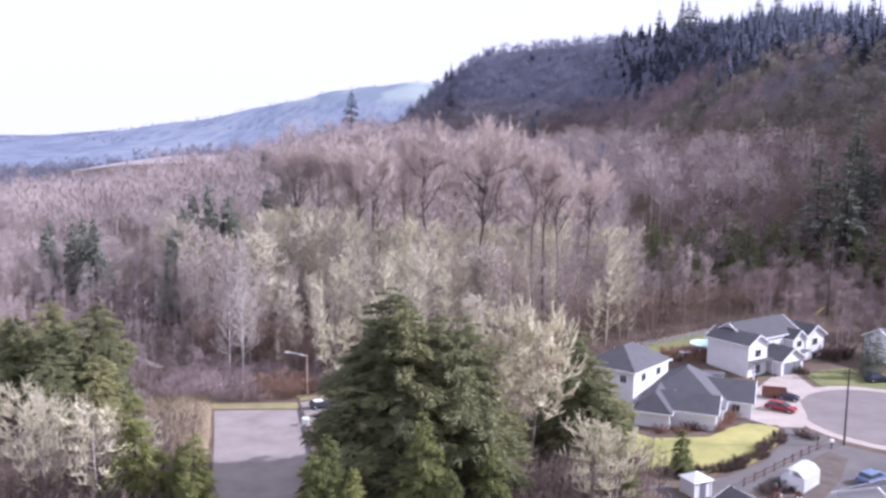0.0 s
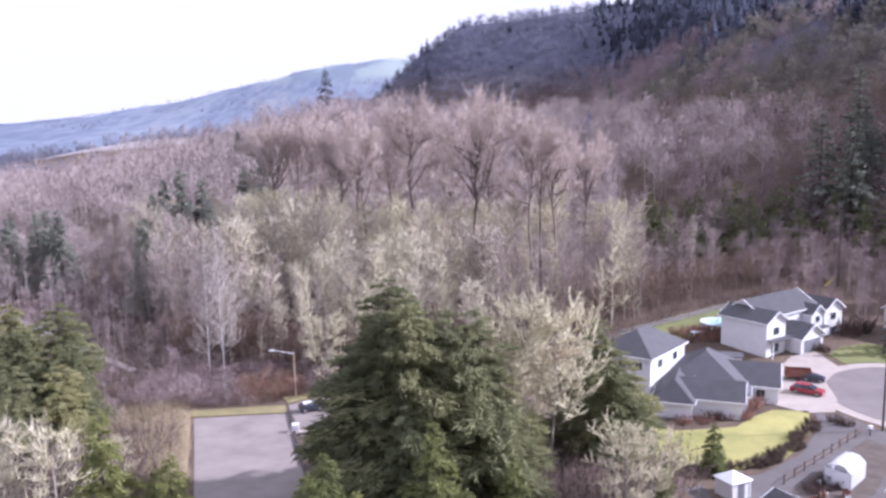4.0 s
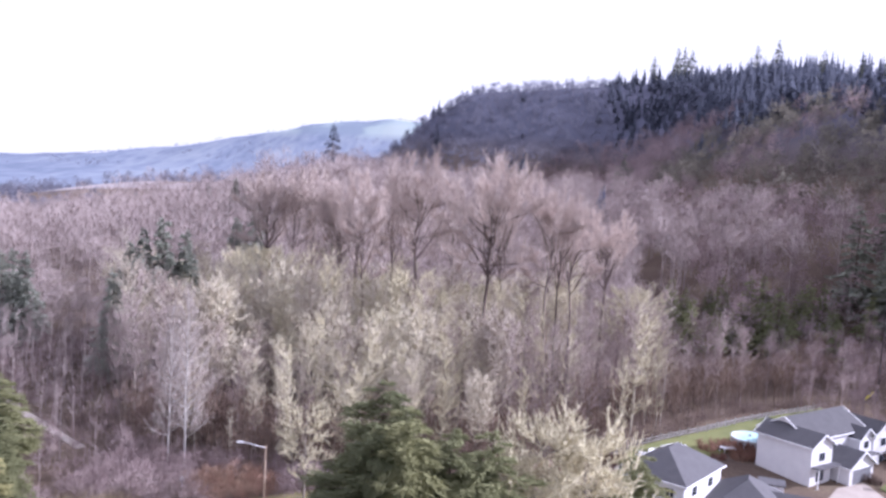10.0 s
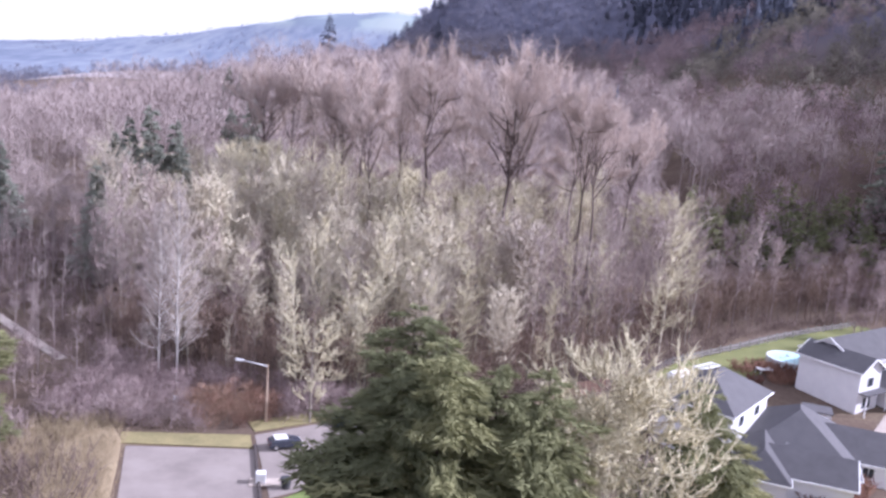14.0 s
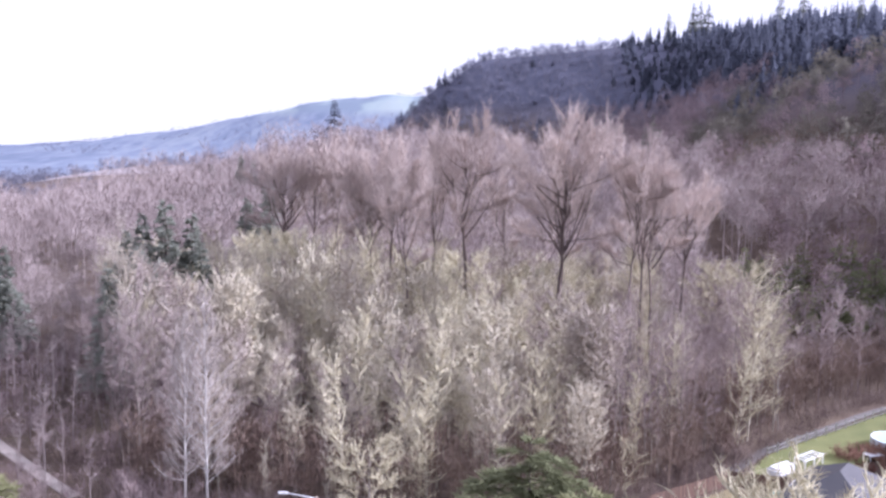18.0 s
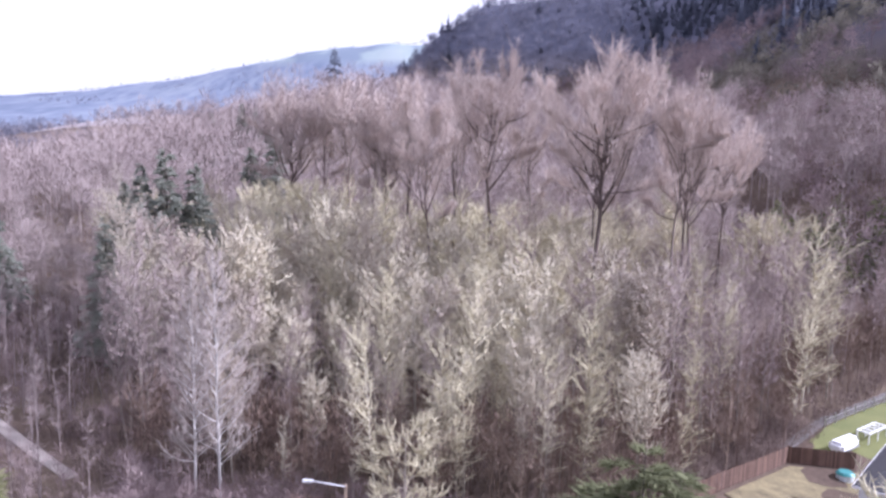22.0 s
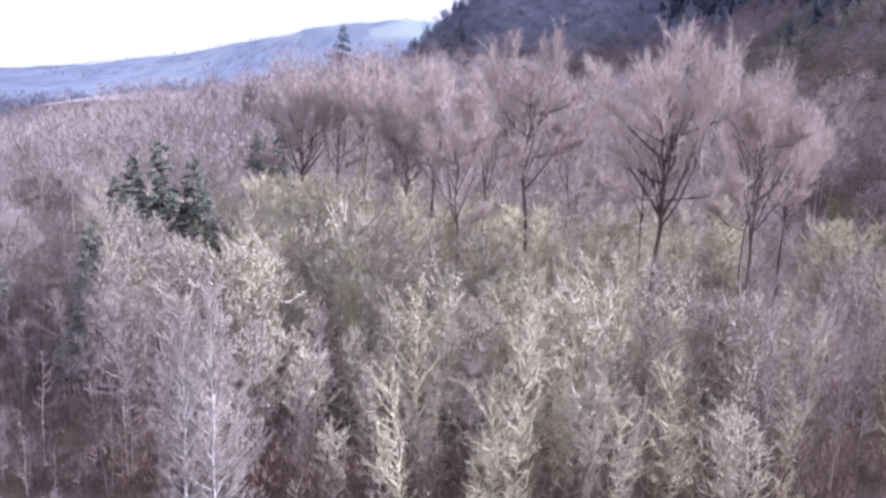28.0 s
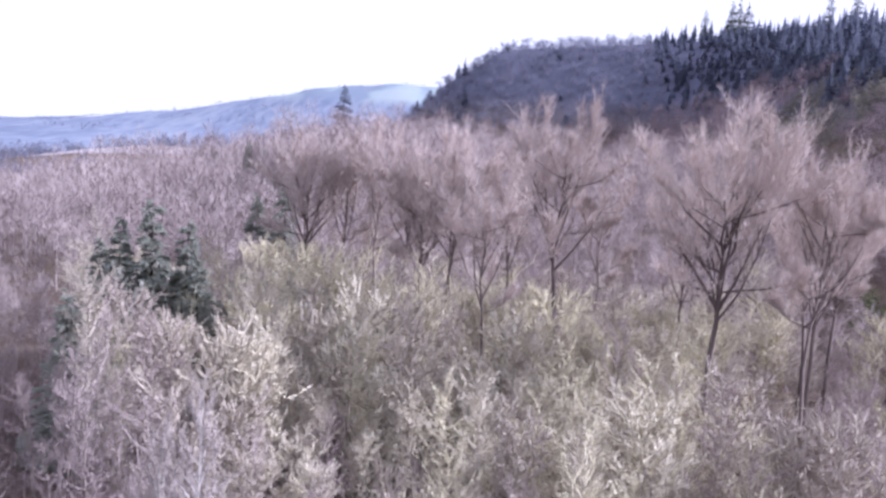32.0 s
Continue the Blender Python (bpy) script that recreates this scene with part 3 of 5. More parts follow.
def alder(rng, height, width, limbs, subs, twigs, size, low=0.25, bark=0.14, antler=0.11):
    """An alder: limbs that fill a rounded crown, ending in upturned branchlets with short twigs."""
    trunk, crown = Wood(), Wood()
    lean = Vector((rng.gauss(0, 0.03), rng.gauss(0, 0.03), 0))
    stem = [Vector((0, 0, -0.3)), lean * height * 0.4 + Vector((0, 0, height * 0.4)), lean * height * 0.5 + Vector((0, 0, height * 0.7)), Vector((0, 0, height * 0.97))]
    trunk.tube(stem, [bark, bark * 0.7, bark * 0.42, 0.015])
    for i in range(limbs):
        az, t = i * 2.4 + rng.uniform(-0.5, 0.5), low + (0.88 - low) * ((i + rng.random()) / limbs) ** 0.8
        f = min(2, int(t * 3))
        p = stem[f].lerp(stem[f + 1], t * 3 - f)
        bulge = width * (0.3 + 0.7 * math.sqrt(max(0.0, 1 - ((t - 0.55) / 0.48) ** 2))) * rng.uniform(0.5, 1.15)
        out = Vector((math.cos(az), math.sin(az), 0))
        m = p + out * bulge * 0.55 + Vector((0, 0, height * rng.uniform(0.02, 0.06)))
        e = p + out * bulge + Vector((rng.gauss(0, 0.3), rng.gauss(0, 0.3), height * rng.uniform(0.03, 0.12)))
        r = bark * 0.42 * (1 - 0.6 * t)
        trunk.stick(p, m, r, r * 0.65)
        crown.stick(m, e, r * 0.65, 0.01)
        for j in range(subs):
            s = 0.4 + 0.6 * (j + rng.random()) / subs
            q = p.lerp(m, s / 0.55) if s < 0.55 else m.lerp(e, (s - 0.55) / 0.45)
            d = (out * 0.45 + Vector((rng.gauss(0, 0.5), rng.gauss(0, 0.5), 0.7 + rng.gauss(0, 0.3)))).normalized()
            ln = height * antler * rng.uniform(0.45, 1.0)
            k = q + d * ln * 0.5
            up = (d + Vector((0, 0, 0.5))).normalized()
            crown.stick(q, k, size * 2.2, size * 1.9)
            crown.stick(k, k + up * ln * 0.5, size * 1.9, 0.0)
            for w in range(twigs):
                u = rng.random()
                o = q + d * ln * u if u < 0.5 else k + up * ln * (u - 0.5)
                d2 = (d + Vector((rng.gauss(0, 0.8), rng.gauss(0, 0.8), rng.gauss(0.3, 0.5)))).normalized()
                crown.blade(rng, o, d2, ln * rng.uniform(0.25, 0.5), size * 1.35, out * 0.8)
    return trunk.arrays(), crown.arrays()


def pole_alder(rng, height, width, limbs, twigs, size, low=0.16, lean=0.025, coarse=1.0):
    """A close-grown alder: a crooked pale stem with uneven limbs that turn upwards, and a haze of short twigs."""
    trunk, crown = Wood(), Wood()
    n = 6
    bend = Vector((rng.gauss(0, lean), rng.gauss(0, lean), 0))
    stem = [Vector((0, 0, -0.3))]
    for i in range(1, n + 1):
        u = i / n
        stem.append(Vector((0, 0, height * 0.93 * u)) + bend * height * u * u + Vector((rng.gauss(0, 0.13), rng.gauss(0, 0.13), 0)) * u)
    girth = 0.0072 * height * coarse
    trunk.tube(stem, [girth * (1 - 0.9 * i / n) for i in range(n + 1)])
    heavy = rng.uniform(0, 6.283)
    for i in range(limbs):
        t = low + (0.99 - low) * rng.random() ** 0.85
        k = min(n - 1, int(t * n))
        p = stem[k].lerp(stem[k + 1], t * n - k)
        u = (t - low) / (1 - low)
        az = rng.uniform(0, 6.283)
        long = width * (0.35 + 0.8 * math.sin(math.pi * (0.1 + 0.72 * u))) * rng.uniform(0.3, 1.25) * (1 + 0.3 * math.cos(az - heavy))
        out = Vector((math.cos(az), math.sin(az), 0))
        rise = rng.uniform(-0.1, 0.8) + 1.0 * u * u
        d = (out + Vector((rng.gauss(0, 0.2), rng.gauss(0, 0.2), rise))).normalized()
        pts = [p]
        for w in range(3):
            pts.append(pts[-1] + d * long * 0.38)
            d = (d + Vector((rng.gauss(0, 0.35), rng.gauss(0, 0.35), 0.3 + rng.gauss(0, 0.2)))).normalized()
        r = size * (0.8 + 0.3 * long) * coarse
        for w in range(3):
            crown.stick(pts[w], pts[w + 1], r * (1 - 0.3 * w), r * (0.7 - 0.3 * w) if w < 2 else 0.0)
        for w in range(twigs):
            f = (0.2 + 0.8 * (w + rng.random()) / twigs) * 2.999
            o = pts[int(f)].lerp(pts[int(f) + 1], f - int(f))
            e = (out * rng.uniform(0.1, 0.8) + Vector((rng.gauss(0, 0.6), rng.gauss(0, 0.6), 0.5 + rng.gauss(0, 0.45)))).normalized()
            crown.blade(rng, o, e, (0.3 + 0.26 * long) * rng.uniform(0.5, 1.3), size * 0.62, out * 0.6)
    return trunk.arrays(), crown.arrays()


def cottonwood(rng, height, girth, limbs, subs, twigs, spread_out):
    """A tall tree whose trunk forks above its middle into steep limbs that fan out to a domed crown of fine upright twigs."""
    trunk, crown = Wood(), Wood()
    stem = [Vector((0, 0, -0.4))]
    for i in range(1, 9):
        stem.append(Vector((rng.gauss(0, 0.012), rng.gauss(0, 0.012), 1)) * (height * 0.80 * i / 8))
    radii = [girth * (1 - 0.9 * (i / 8) ** 1.1) for i in range(9)]
    trunk.tube(stem, radii)
    for i in range(limbs):
        t = 0.50 + 0.26 * ((i + rng.random() * 0.7) / limbs) ** 1.3
        k = min(7, int(t / 0.8 * 8))
        p = stem[k].lerp(stem[k + 1], t / 0.8 * 8 - k)
        az = i * 2.4 + rng.uniform(-0.4, 0.4)
        out = Vector((math.cos(az), math.sin(az), 0))
        r = 0.20 * math.sqrt(rng.uniform(0.02, 1.0))
        tip = Vector((0, 0, height * (rng.uniform(0.90, 0.98) - 3.2 * r * r))) + out * height * r * spread_out
        weak = rng.random() < 0.2                       # some limbs stay low and spread
        if weak:
            tip = p + out * height * rng.uniform(0.13, 0.19) * spread_out + Vector((0, 0, height * rng.uniform(0.03, 0.13)))
        bend = p.lerp(tip, 0.40) + out * height * rng.uniform(0.015, 0.05)
        pts = []
        for n in range(6):
            u = n / 5
            pts.append(p * (1 - u) ** 2 + bend * 2 * u * (1 - u) + tip * u * u + Vector((rng.gauss(0, 0.2), rng.gauss(0, 0.2), rng.gauss(0, 0.1))) * (n > 0))
        r0 = girth * rng.uniform(0.2, 0.36) * (0.7 if weak else 1)
        radii = [r0 * (1 - n / 5) ** 1.25 + 0.012 for n in range(6)]
        # Upper limb lengths go to the pale crown colour, painted as sunlit wood.
        trunk.tube(pts[:4], radii[:4])
        crown.tube(pts[3:], radii[3:])
        reach = (tip - p).length
        for j in range(subs):
            u = 0.22 + 0.78 * ((j + rng.random()) / subs) ** 0.75
            n = min(4, int(u * 5))
            q = pts[n].lerp(pts[n + 1], u * 5 - n)
            d = ((pts[n + 1] - pts[n]).normalized() + Vector((rng.gauss(0, 0.6), rng.gauss(0, 0.6), rng.gauss(0.25, 0.4)))).normalized()
            ln = reach * rng.uniform(0.14, 0.30) * (1.15 - 0.5 * u)
            elbow = q + d * ln * 0.5
            up = (d + Vector((rng.gauss(0, 0.15), rng.gauss(0, 0.15), 0.7))).normalized()
            br = 0.026 + 0.03 * (1 - u)
            (crown if u > 0.55 else trunk).stick(q, elbow, br, br * 0.6)
            crown.stick(elbow, elbow + up * ln * 0.5, br * 0.6, 0.01)
            for w in range(twigs):
                f = 0.15 + 0.95 * (w + rng.random()) / twigs
                o = q + d * ln * f if f < 0.5 else elbow + up * ln * (f - 0.5)
                d2 = (up * 0.6 + Vector((rng.gauss(0, 0.6), rng.gauss(0, 0.6), rng.gauss(0.45, 0.4)))).normalized()
                crown.blade(rng, o, d2, rng.uniform(0.6, 1.7), 0.024)
    return trunk.arrays(), crown.arrays()


def both(built):
    """Trunk and crown of a grown tree as one pair of arrays."""
    (tv, tf), (cv, cf) = built
    return np.concatenate([tv, cv]), np.concatenate([tf, cf + len(tv)])


def scatter(rng, x0, x1, y0, y1, gap, keep):
    """Uneven places on a jittered grid."""
    out = []
    y = y0
    while y < y1:
        x = x0
        while x < x1:
            px, py = x + rng.uniform(-0.45, 0.45) * gap, y + rng.uniform(-0.45, 0.45) * gap
            if keep(px, py):
                out.append((px, py))
            x += gap
        y += gap
    return out


EDGE = [(-200, 150), (-86, 136), (-60, 106), (-46, 93), (-38, 90), (-28, 90), (-22, 89), (-16, 88), (2, 91), (6, 96.3), (16, 106.4), (18, 109), (26, 121.5), (44, 139.5), (66, 155), (120, 175), (200, 190)]


def edge_y(x):
    return float(np.interp(x, [e[0] for e in EDGE], [e[1] for e in EDGE]))


rng = random.Random(7)
ALDERS_FINE = [tree_kind("fine_alder", pole_alder(rng, rng.uniform(14.5, 17.5), rng.uniform(1.5, 2.3), 66, 17, 0.028), M_LICHEN_BARK, M_ALDER_NEAR) for _ in range(7)]
ALDERS_FINE += [tree_kind("fine_alder", alder(rng, 15.5, rng.uniform(1.5, 2.3), 34, 7, 8, 0.029), M_LICHEN_BARK, M_ALDER_NEAR) for _ in range(4)]
ALDERS = [tree_kind("alder", pole_alder(rng, rng.uniform(14.5, 17.0), rng.uniform(1.7, 2.6), 66, 17, 0.031), M_LICHEN_BARK, M_ALDER_NEAR) for _ in range(6)]
ALDERS += [tree_kind("alder", alder(rng, 15.5, rng.uniform(1.9, 2.8), 30, 7, 8, 0.033), M_LICHEN_BARK, M_ALDER_NEAR) for _ in range(5)]
ALDERS_BROWN = [tree_kind("brown_alder", pole_alder(rng, 16.5, rng.uniform(1.8, 2.7), 54, 16, 0.022, 0.25), M_ALDER_BARK, M_BROWN) for _ in range(6)]
ALDERS_BRIGHT = [tree_kind("bright_alder", pole_alder(rng, 16, rng.uniform(1.8, 2.6), 64, 16, 0.036, 0.12), M_LICHEN_BARK, M_LICHEN) for _ in range(4)]
ROUND_ALDERS = [tree_kind("round_alder", alder(rng, 20, rng.uniform(4.4, 5.2), 46, 8, 13, 0.03, 0.3, 0.2, 0.09), M_ALDER_BARK, M_LICHEN) for _ in range(3)]
MID_ALDER = [both(pole_alder(rng, rng.uniform(16.5, 19.0), rng.uniform(2.4, 3.6), 52, 13, 0.050, 0.22, 0.02, 0.9)) for _ in range(6)]
MID_ALDER += [tuft(rng, 18, rng.uniform(2.4, 3.6), 480, 1.1, 0.042, 0.14, 9) for _ in range(4)]
WHIPS = [both(pole_alder(rng, rng.uniform(9.0, 12.0), rng.uniform(0.8, 1.5), 26, 9, 0.02, 0.2, 0.03)) for _ in range(6)]
SCRUB_ALDER = [tuft(rng, 18, rng.uniform(2.8, 4.0), 480, 1.1, 0.045, 0.14, 9) for _ in range(4)]
FAR_ALDER = [tuft(rng, 19, rng.uniform(4.4, 5.4), 720, 1.3, 0.05, 0.12, 11, 0.9) for _ in range(8)]
ROUND_TREES = [tuft(rng, 12, rng.uniform(4.0, 5.4), 150, 1.2, 0.26, -0.55, 6, 0.4) for _ in range(6)]
HILL_TREES = [tuft(rng, 14, rng.uniform(4.2, 5.4), 250, 1.0, 0.11, 0.0, 8, 0.5) for _ in range(8)]
SAPLINGS = [tuft(rng, 7, 1.8, 130, 0.8, 0.03, 0.1, 6, 1.0) for _ in range(6)]
COTTONWOODS = [tree_kind("cottonwood", cottonwood(rng, 40, girth, n, 26, 30, wide), M_COTTON_BARK, M_COTTON) for n, wide, girth in ((24, 1.2, 0.55), (18, 1.0, 0.48), (12, 0.75, 0.38), (11, 0.7, 0.36))]
BIRCHES = [tree_kind("birch", grow(rng, 25, 0.19, 0.16, 58, 0.165, 0.35, 13, 13, 0.014, 0.6, 0.018, 0.42), M_BIRCH, M_BIRCH_TWIG) for _ in range(2)]
FIRS = [tree_kind("fir", fir(rng, 20, 5.0, 38, 10, 120, 0.14, fat=0.27, uneven=0.6, droop=0.14, taper=0.55), M_FIR_BARK, M_FIR) for _ in range(4)]
FIRS_SLIM = [tree_kind("slim_fir", fir(rng, 18, 3.8, 30, 9, 52, fat=0.34, uneven=0.45), M_FIR_BARK, M_FIR) for _ in range(2)]
FIRS_FOOT = [tree_kind("foot_fir", fir(rng, 18, 3.2, 26, 8, 27, fat=0.85, uneven=0.4), M_FIR_BARK, M_FIR_DARK) for _ in range(3)]
FIRS_WOOD = [tree_kind("wood_fir", fir(rng, 18, 3.1, 36, 10, 38, 0.08, fat=0.8, uneven=0.35, droop=0.3), M_FIR_BARK, M_FIR_GREY) for _ in range(4)]
FIRS_LOW = [tree_kind("low_fir", fir(rng, 14, 3.2, 22, 8, 26, 0.04, fat=0.8, uneven=0.45), M_FIR_BARK, M_FIR_OLIVE) for _ in range(3)]
# Lone far firs wear the same haze-tinted needles.
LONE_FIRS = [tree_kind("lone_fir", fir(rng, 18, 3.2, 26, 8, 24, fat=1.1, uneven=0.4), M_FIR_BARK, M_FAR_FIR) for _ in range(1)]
FIRS_YOUNG = [tree_kind("young_fir", fir(rng, 10, 2.7, 28, 9, 44, 0.03, fat=0.3), M_FIR_BARK, M_FIR_LIGHT) for _ in range(2)]
FAR_FIRS = [far_fir(rng, 22, rng.uniform(4.4, 6.0), 72) for _ in range(8)]
MOUNDS = [tuft(rng, 2.4, rng.uniform(1.3, 1.9), 230, 0.55, 0.02, -0.5, 8, 0.5) for _ in range(6)]
BRUSH = [brush(rng, 2.6, 1.9, 18, 4) for _ in range(5)]
LICHEN_TREES = [tree_kind("lichen_tree", alder(rng, 19, 4.6, 48, 9, 13, 0.028, 0.22, 0.2, 0.12), M_ALDER_BARK, M_LICHEN) for _ in range(2)]
BRIGHT_SHRUBS = [tree_kind("lichen_shrub", alder(rng, 12, 3.6, 32, 9, 10, 0.022, 0.1, 0.16, 0.14), M_ALDER_BARK, M_LICHEN) for _ in range(3)]

KEEP_OUT = [(-38.4, 90.4, 4.0), (-41, 91.2, 4.0), (-39.5, 87, 4.0), (-21.1, 82.8, 4.0), (0.0, 130, 4), (-13.4, 152, 4), (10.9, 133.2, 3), (-62, 147.2, 6.5), (-66, 134, 3)]


def free(x, y):
    return all((x - a) ** 2 + (y - b) ** 2 > r * r for a, b, r in KEEP_OUT)


# single trees that stand out
TALL = "tall bare cottonwood with a dark forked trunk above the alders"
for x, y, h, k in ((0.0, 130, 44, 0), (-13.4, 152, 45, 1), (10.9, 133.2, 42.5, 3), (13.2, 138, 40, 2), (-39, 177, 41.5, 2), (-49.7, 179.6, 38.5, 0), (-27, 163, 41, 1), (-22.6, 140, 38, 3),
                   (-34, 172, 40, 3), (-44.5, 182, 40, 2), (-31, 168, 37, 0), (-19, 161, 40, 2), (17, 150, 37, 1), (25, 162, 36, 1), (-7, 163, 38, 3), (3, 156, 37, 2)):
    plant("cottonwood_tree", COTTONWOODS[k], x, y, TALL, "tree", "cottonwoods above the wood", h / 40, rng.uniform(0, 6.28))
plant("birch_tree", BIRCHES[0], -38.2, 90.4, "tall bare birch with a white trunk", "tree", "birches by the street end", 0.97, 0.4, lean=(0, -0.01))
plant("birch_tree", BIRCHES[1], -40.8, 91.4, "slimmer bare birch with a white trunk", "tree", "birches by the street end", 0.86, 2.0, lean=(0, -0.04))
for x, y, sc in ((-21.1, 82.8, 1.0), (14.0, 43.0, 0.95), (16.6, 44.4, 0.85), (-38.6, 38.5, 1.0), (-50, 44, 1.0), (-36.4, 45.5, 0.7), (-45, 39.5, 0.95)):
    plant("lichen_shrub", rng.choice(BRIGHT_SHRUBS), x, y, "spreading bare shrub bright with pale lichen", "shrub", "lichen shrubs", sc, rng.uniform(0, 6.28))
for x, y, sc in ((-41, 41, 0.85), (-43.6, 40.4, 0.8), (-46.4, 42, 0.85), (-39, 43.5, 0.6)):
    plant("alder_tree", rng.choice(ALDERS_FINE), x, y, "slim bare alder pale with lichen beside firs", "tree", "slim alders beside the street", sc, rng.uniform(0, 6.28))
plant("lichen_tree", LICHEN_TREES[0], 4.6, 52.6, "bare pale tree bright with lichen between firs", "tree", "lichen trees between firs", 1.08, 1.0)
plant("lichen_tree", LICHEN_TREES[1], 7.6, 54.0, "bare pale tree bright with lichen between firs", "tree", "lichen trees between firs", 1.04, 3.0)
plant("lichen_tree", LICHEN_TREES[1], 2.2, 50.4, "slimmer bare tree bright with lichen between firs", "tree", "lichen trees between firs", 0.9, 4.4)
for x, y, h, k in ((-9.4, 46.5, 20.5, 0), (-6.9, 45.5, 22.4, 1), (-3.4, 47.5, 20.5, 2), (-0.2, 47, 20.6, 3), (-8.5, 49.5, 20, 2), (1.6, 49, 15, 1), (-6.5, 41, 13, 3), (-9.2, 51.4, 22.8, 1), (-4.5, 53.5, 17, 0)):
    plant("fir_tree", FIRS[k], x, y, "dense dark green fir beside the street", "tree", "firs beside the street", h / 20, rng.uniform(0, 6.28))
for x, y, h, k in ((13.2, 58.5, 17.5, 0), (16, 59.5, 14, 1), (-55.5, 75, 15.5, 2), (-63.5, 77, 15, 0), (-59, 72, 13, 1), (-71, 75, 13.5, 2), (-51, 69, 12, 0), (-57, 66, 14, 1), (-62, 68, 14, 3), (-49, 62, 11, 2), (-53, 58, 12, 0), (-66, 72, 14, 1)):
    plant("fir_tree", FIRS[k], x, y, "full dark green fir among bare shrubs", "tree", "firs beside the street", h / 20, rng.uniform(0, 6.28))
for x, y, h in ((-56.5, 80, 13), (-63.5, 78, 14.5), (-70, 77, 13), (-59.5, 74, 12.5), (-66, 72, 11), (-48.5, 65, 9), (-56, 68, 11), (-74, 74, 12)):
    plant("fir_tree", rng.choice(FIRS_SLIM), x, y, "slim dark green fir beside bare trees", "tree", "slim firs", h / 18, rng.uniform(0, 6.28))
for x, y, h in ((-4.0, 37, 12.6), (-13.2, 34.5, 11), (-10.5, 33.5, 8), (26.9, 60.2, 6.2), (-28.3, 39, 9), (-30.5, 41, 7), (-35.5, 41, 12.5), (-15.2, 36.5, 8.5), (3.0, 38, 9.2), (-1, 35, 7.5), (18.5, 47, 6)):
    plant("young_fir_tree", rng.choice(FIRS_YOUNG), x, y, "young yellow-green fir with dense boughs", "tree", "young firs", h / 10, rng.uniform(0, 6.28))
for x, y, h in ((-62.5, 147.6, 29), (-58.8, 149.5, 26.5), (-66, 146.5, 26.5), (-69.5, 149, 23.5), (-56.4, 146, 22.5), (-62, 143, 19), (-54.5, 152, 17), (-66.4, 134, 20), (-65, 131.5, 14), (-47.5, 161, 20), (-45, 164, 17), (-96, 155, 20), (-92, 152, 20), (-100, 158, 19), (-104, 152, 18),
                (-101, 300, 18), (-96, 296, 17), (-91, 300, 19), (-106, 303, 16), (-86, 297, 17), (-80, 292, 16), (-66, 212, 24), (-60, 210, 28), (-108, 162, 18)):
    plant("fir_tree", rng.choice(FIRS_WOOD), x, y, "dark fir standing among bare trees", "tree", "firs in the wood", h / 18, rng.uniform(0, 6.28))
for i in range(12):
    plant("fir_tree", rng.choice(FIRS_FOOT), 84 + rng.uniform(0, 52), 150 + rng.uniform(-14, 60), "tall dark fir at the foot of the hill", "tree", "tall firs at the hill foot", rng.uniform(1.0, 1.7), rng.uniform(0, 6.28))
for i in range(40):
    x = rng.uniform(46, 100)
    plant("fir_tree", rng.choice(FIRS_LOW), x, 184 + rng.uniform(0, 26) - (x - 46) * 0.3, "low dark fir below the hillside", "tree", "low firs below the hillside", rng.uniform(0.55, 1.0), rng.uniform(0, 6.28))
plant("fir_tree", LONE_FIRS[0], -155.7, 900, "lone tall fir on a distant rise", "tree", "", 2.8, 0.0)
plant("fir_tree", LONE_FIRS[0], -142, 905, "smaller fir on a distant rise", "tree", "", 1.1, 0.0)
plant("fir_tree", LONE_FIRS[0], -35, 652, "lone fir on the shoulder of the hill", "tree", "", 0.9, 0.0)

# the alder wood
for x, y, sc in ((-41.6, 150, 1.22), (-30, 150, 1.05), (-36, 158, 1.0), (-52, 178, 1.1), (-14, 146, 1.1), (-8, 138, 1.0), (28, 150, 1.05), (-22, 160, 0.95), (-47, 141, 0.95), (-2, 150, 1.0), (34, 158, 1.0), (-60, 190, 1.0)):
    plant("alder_tree", rng.choice(ROUND_ALDERS), x, y, "broad round-crowned bare tree pale with lichen", "tree", "round pale trees in the wood", sc, rng.uniform(0, 6.28))


def left_bound(y):
    """Where the wood ends towards the low brush of the valley."""
    return float(np.interp(y, [78, 90, 108, 131, 150, 175, 215], [-41, -48, -58, -66, -70, -84, -108]))


def in_hollow(x, y):
    """A dark dip beside the tall cottonwoods, thinly grown."""
    return 4 < x < 25 and 123 < y < 160


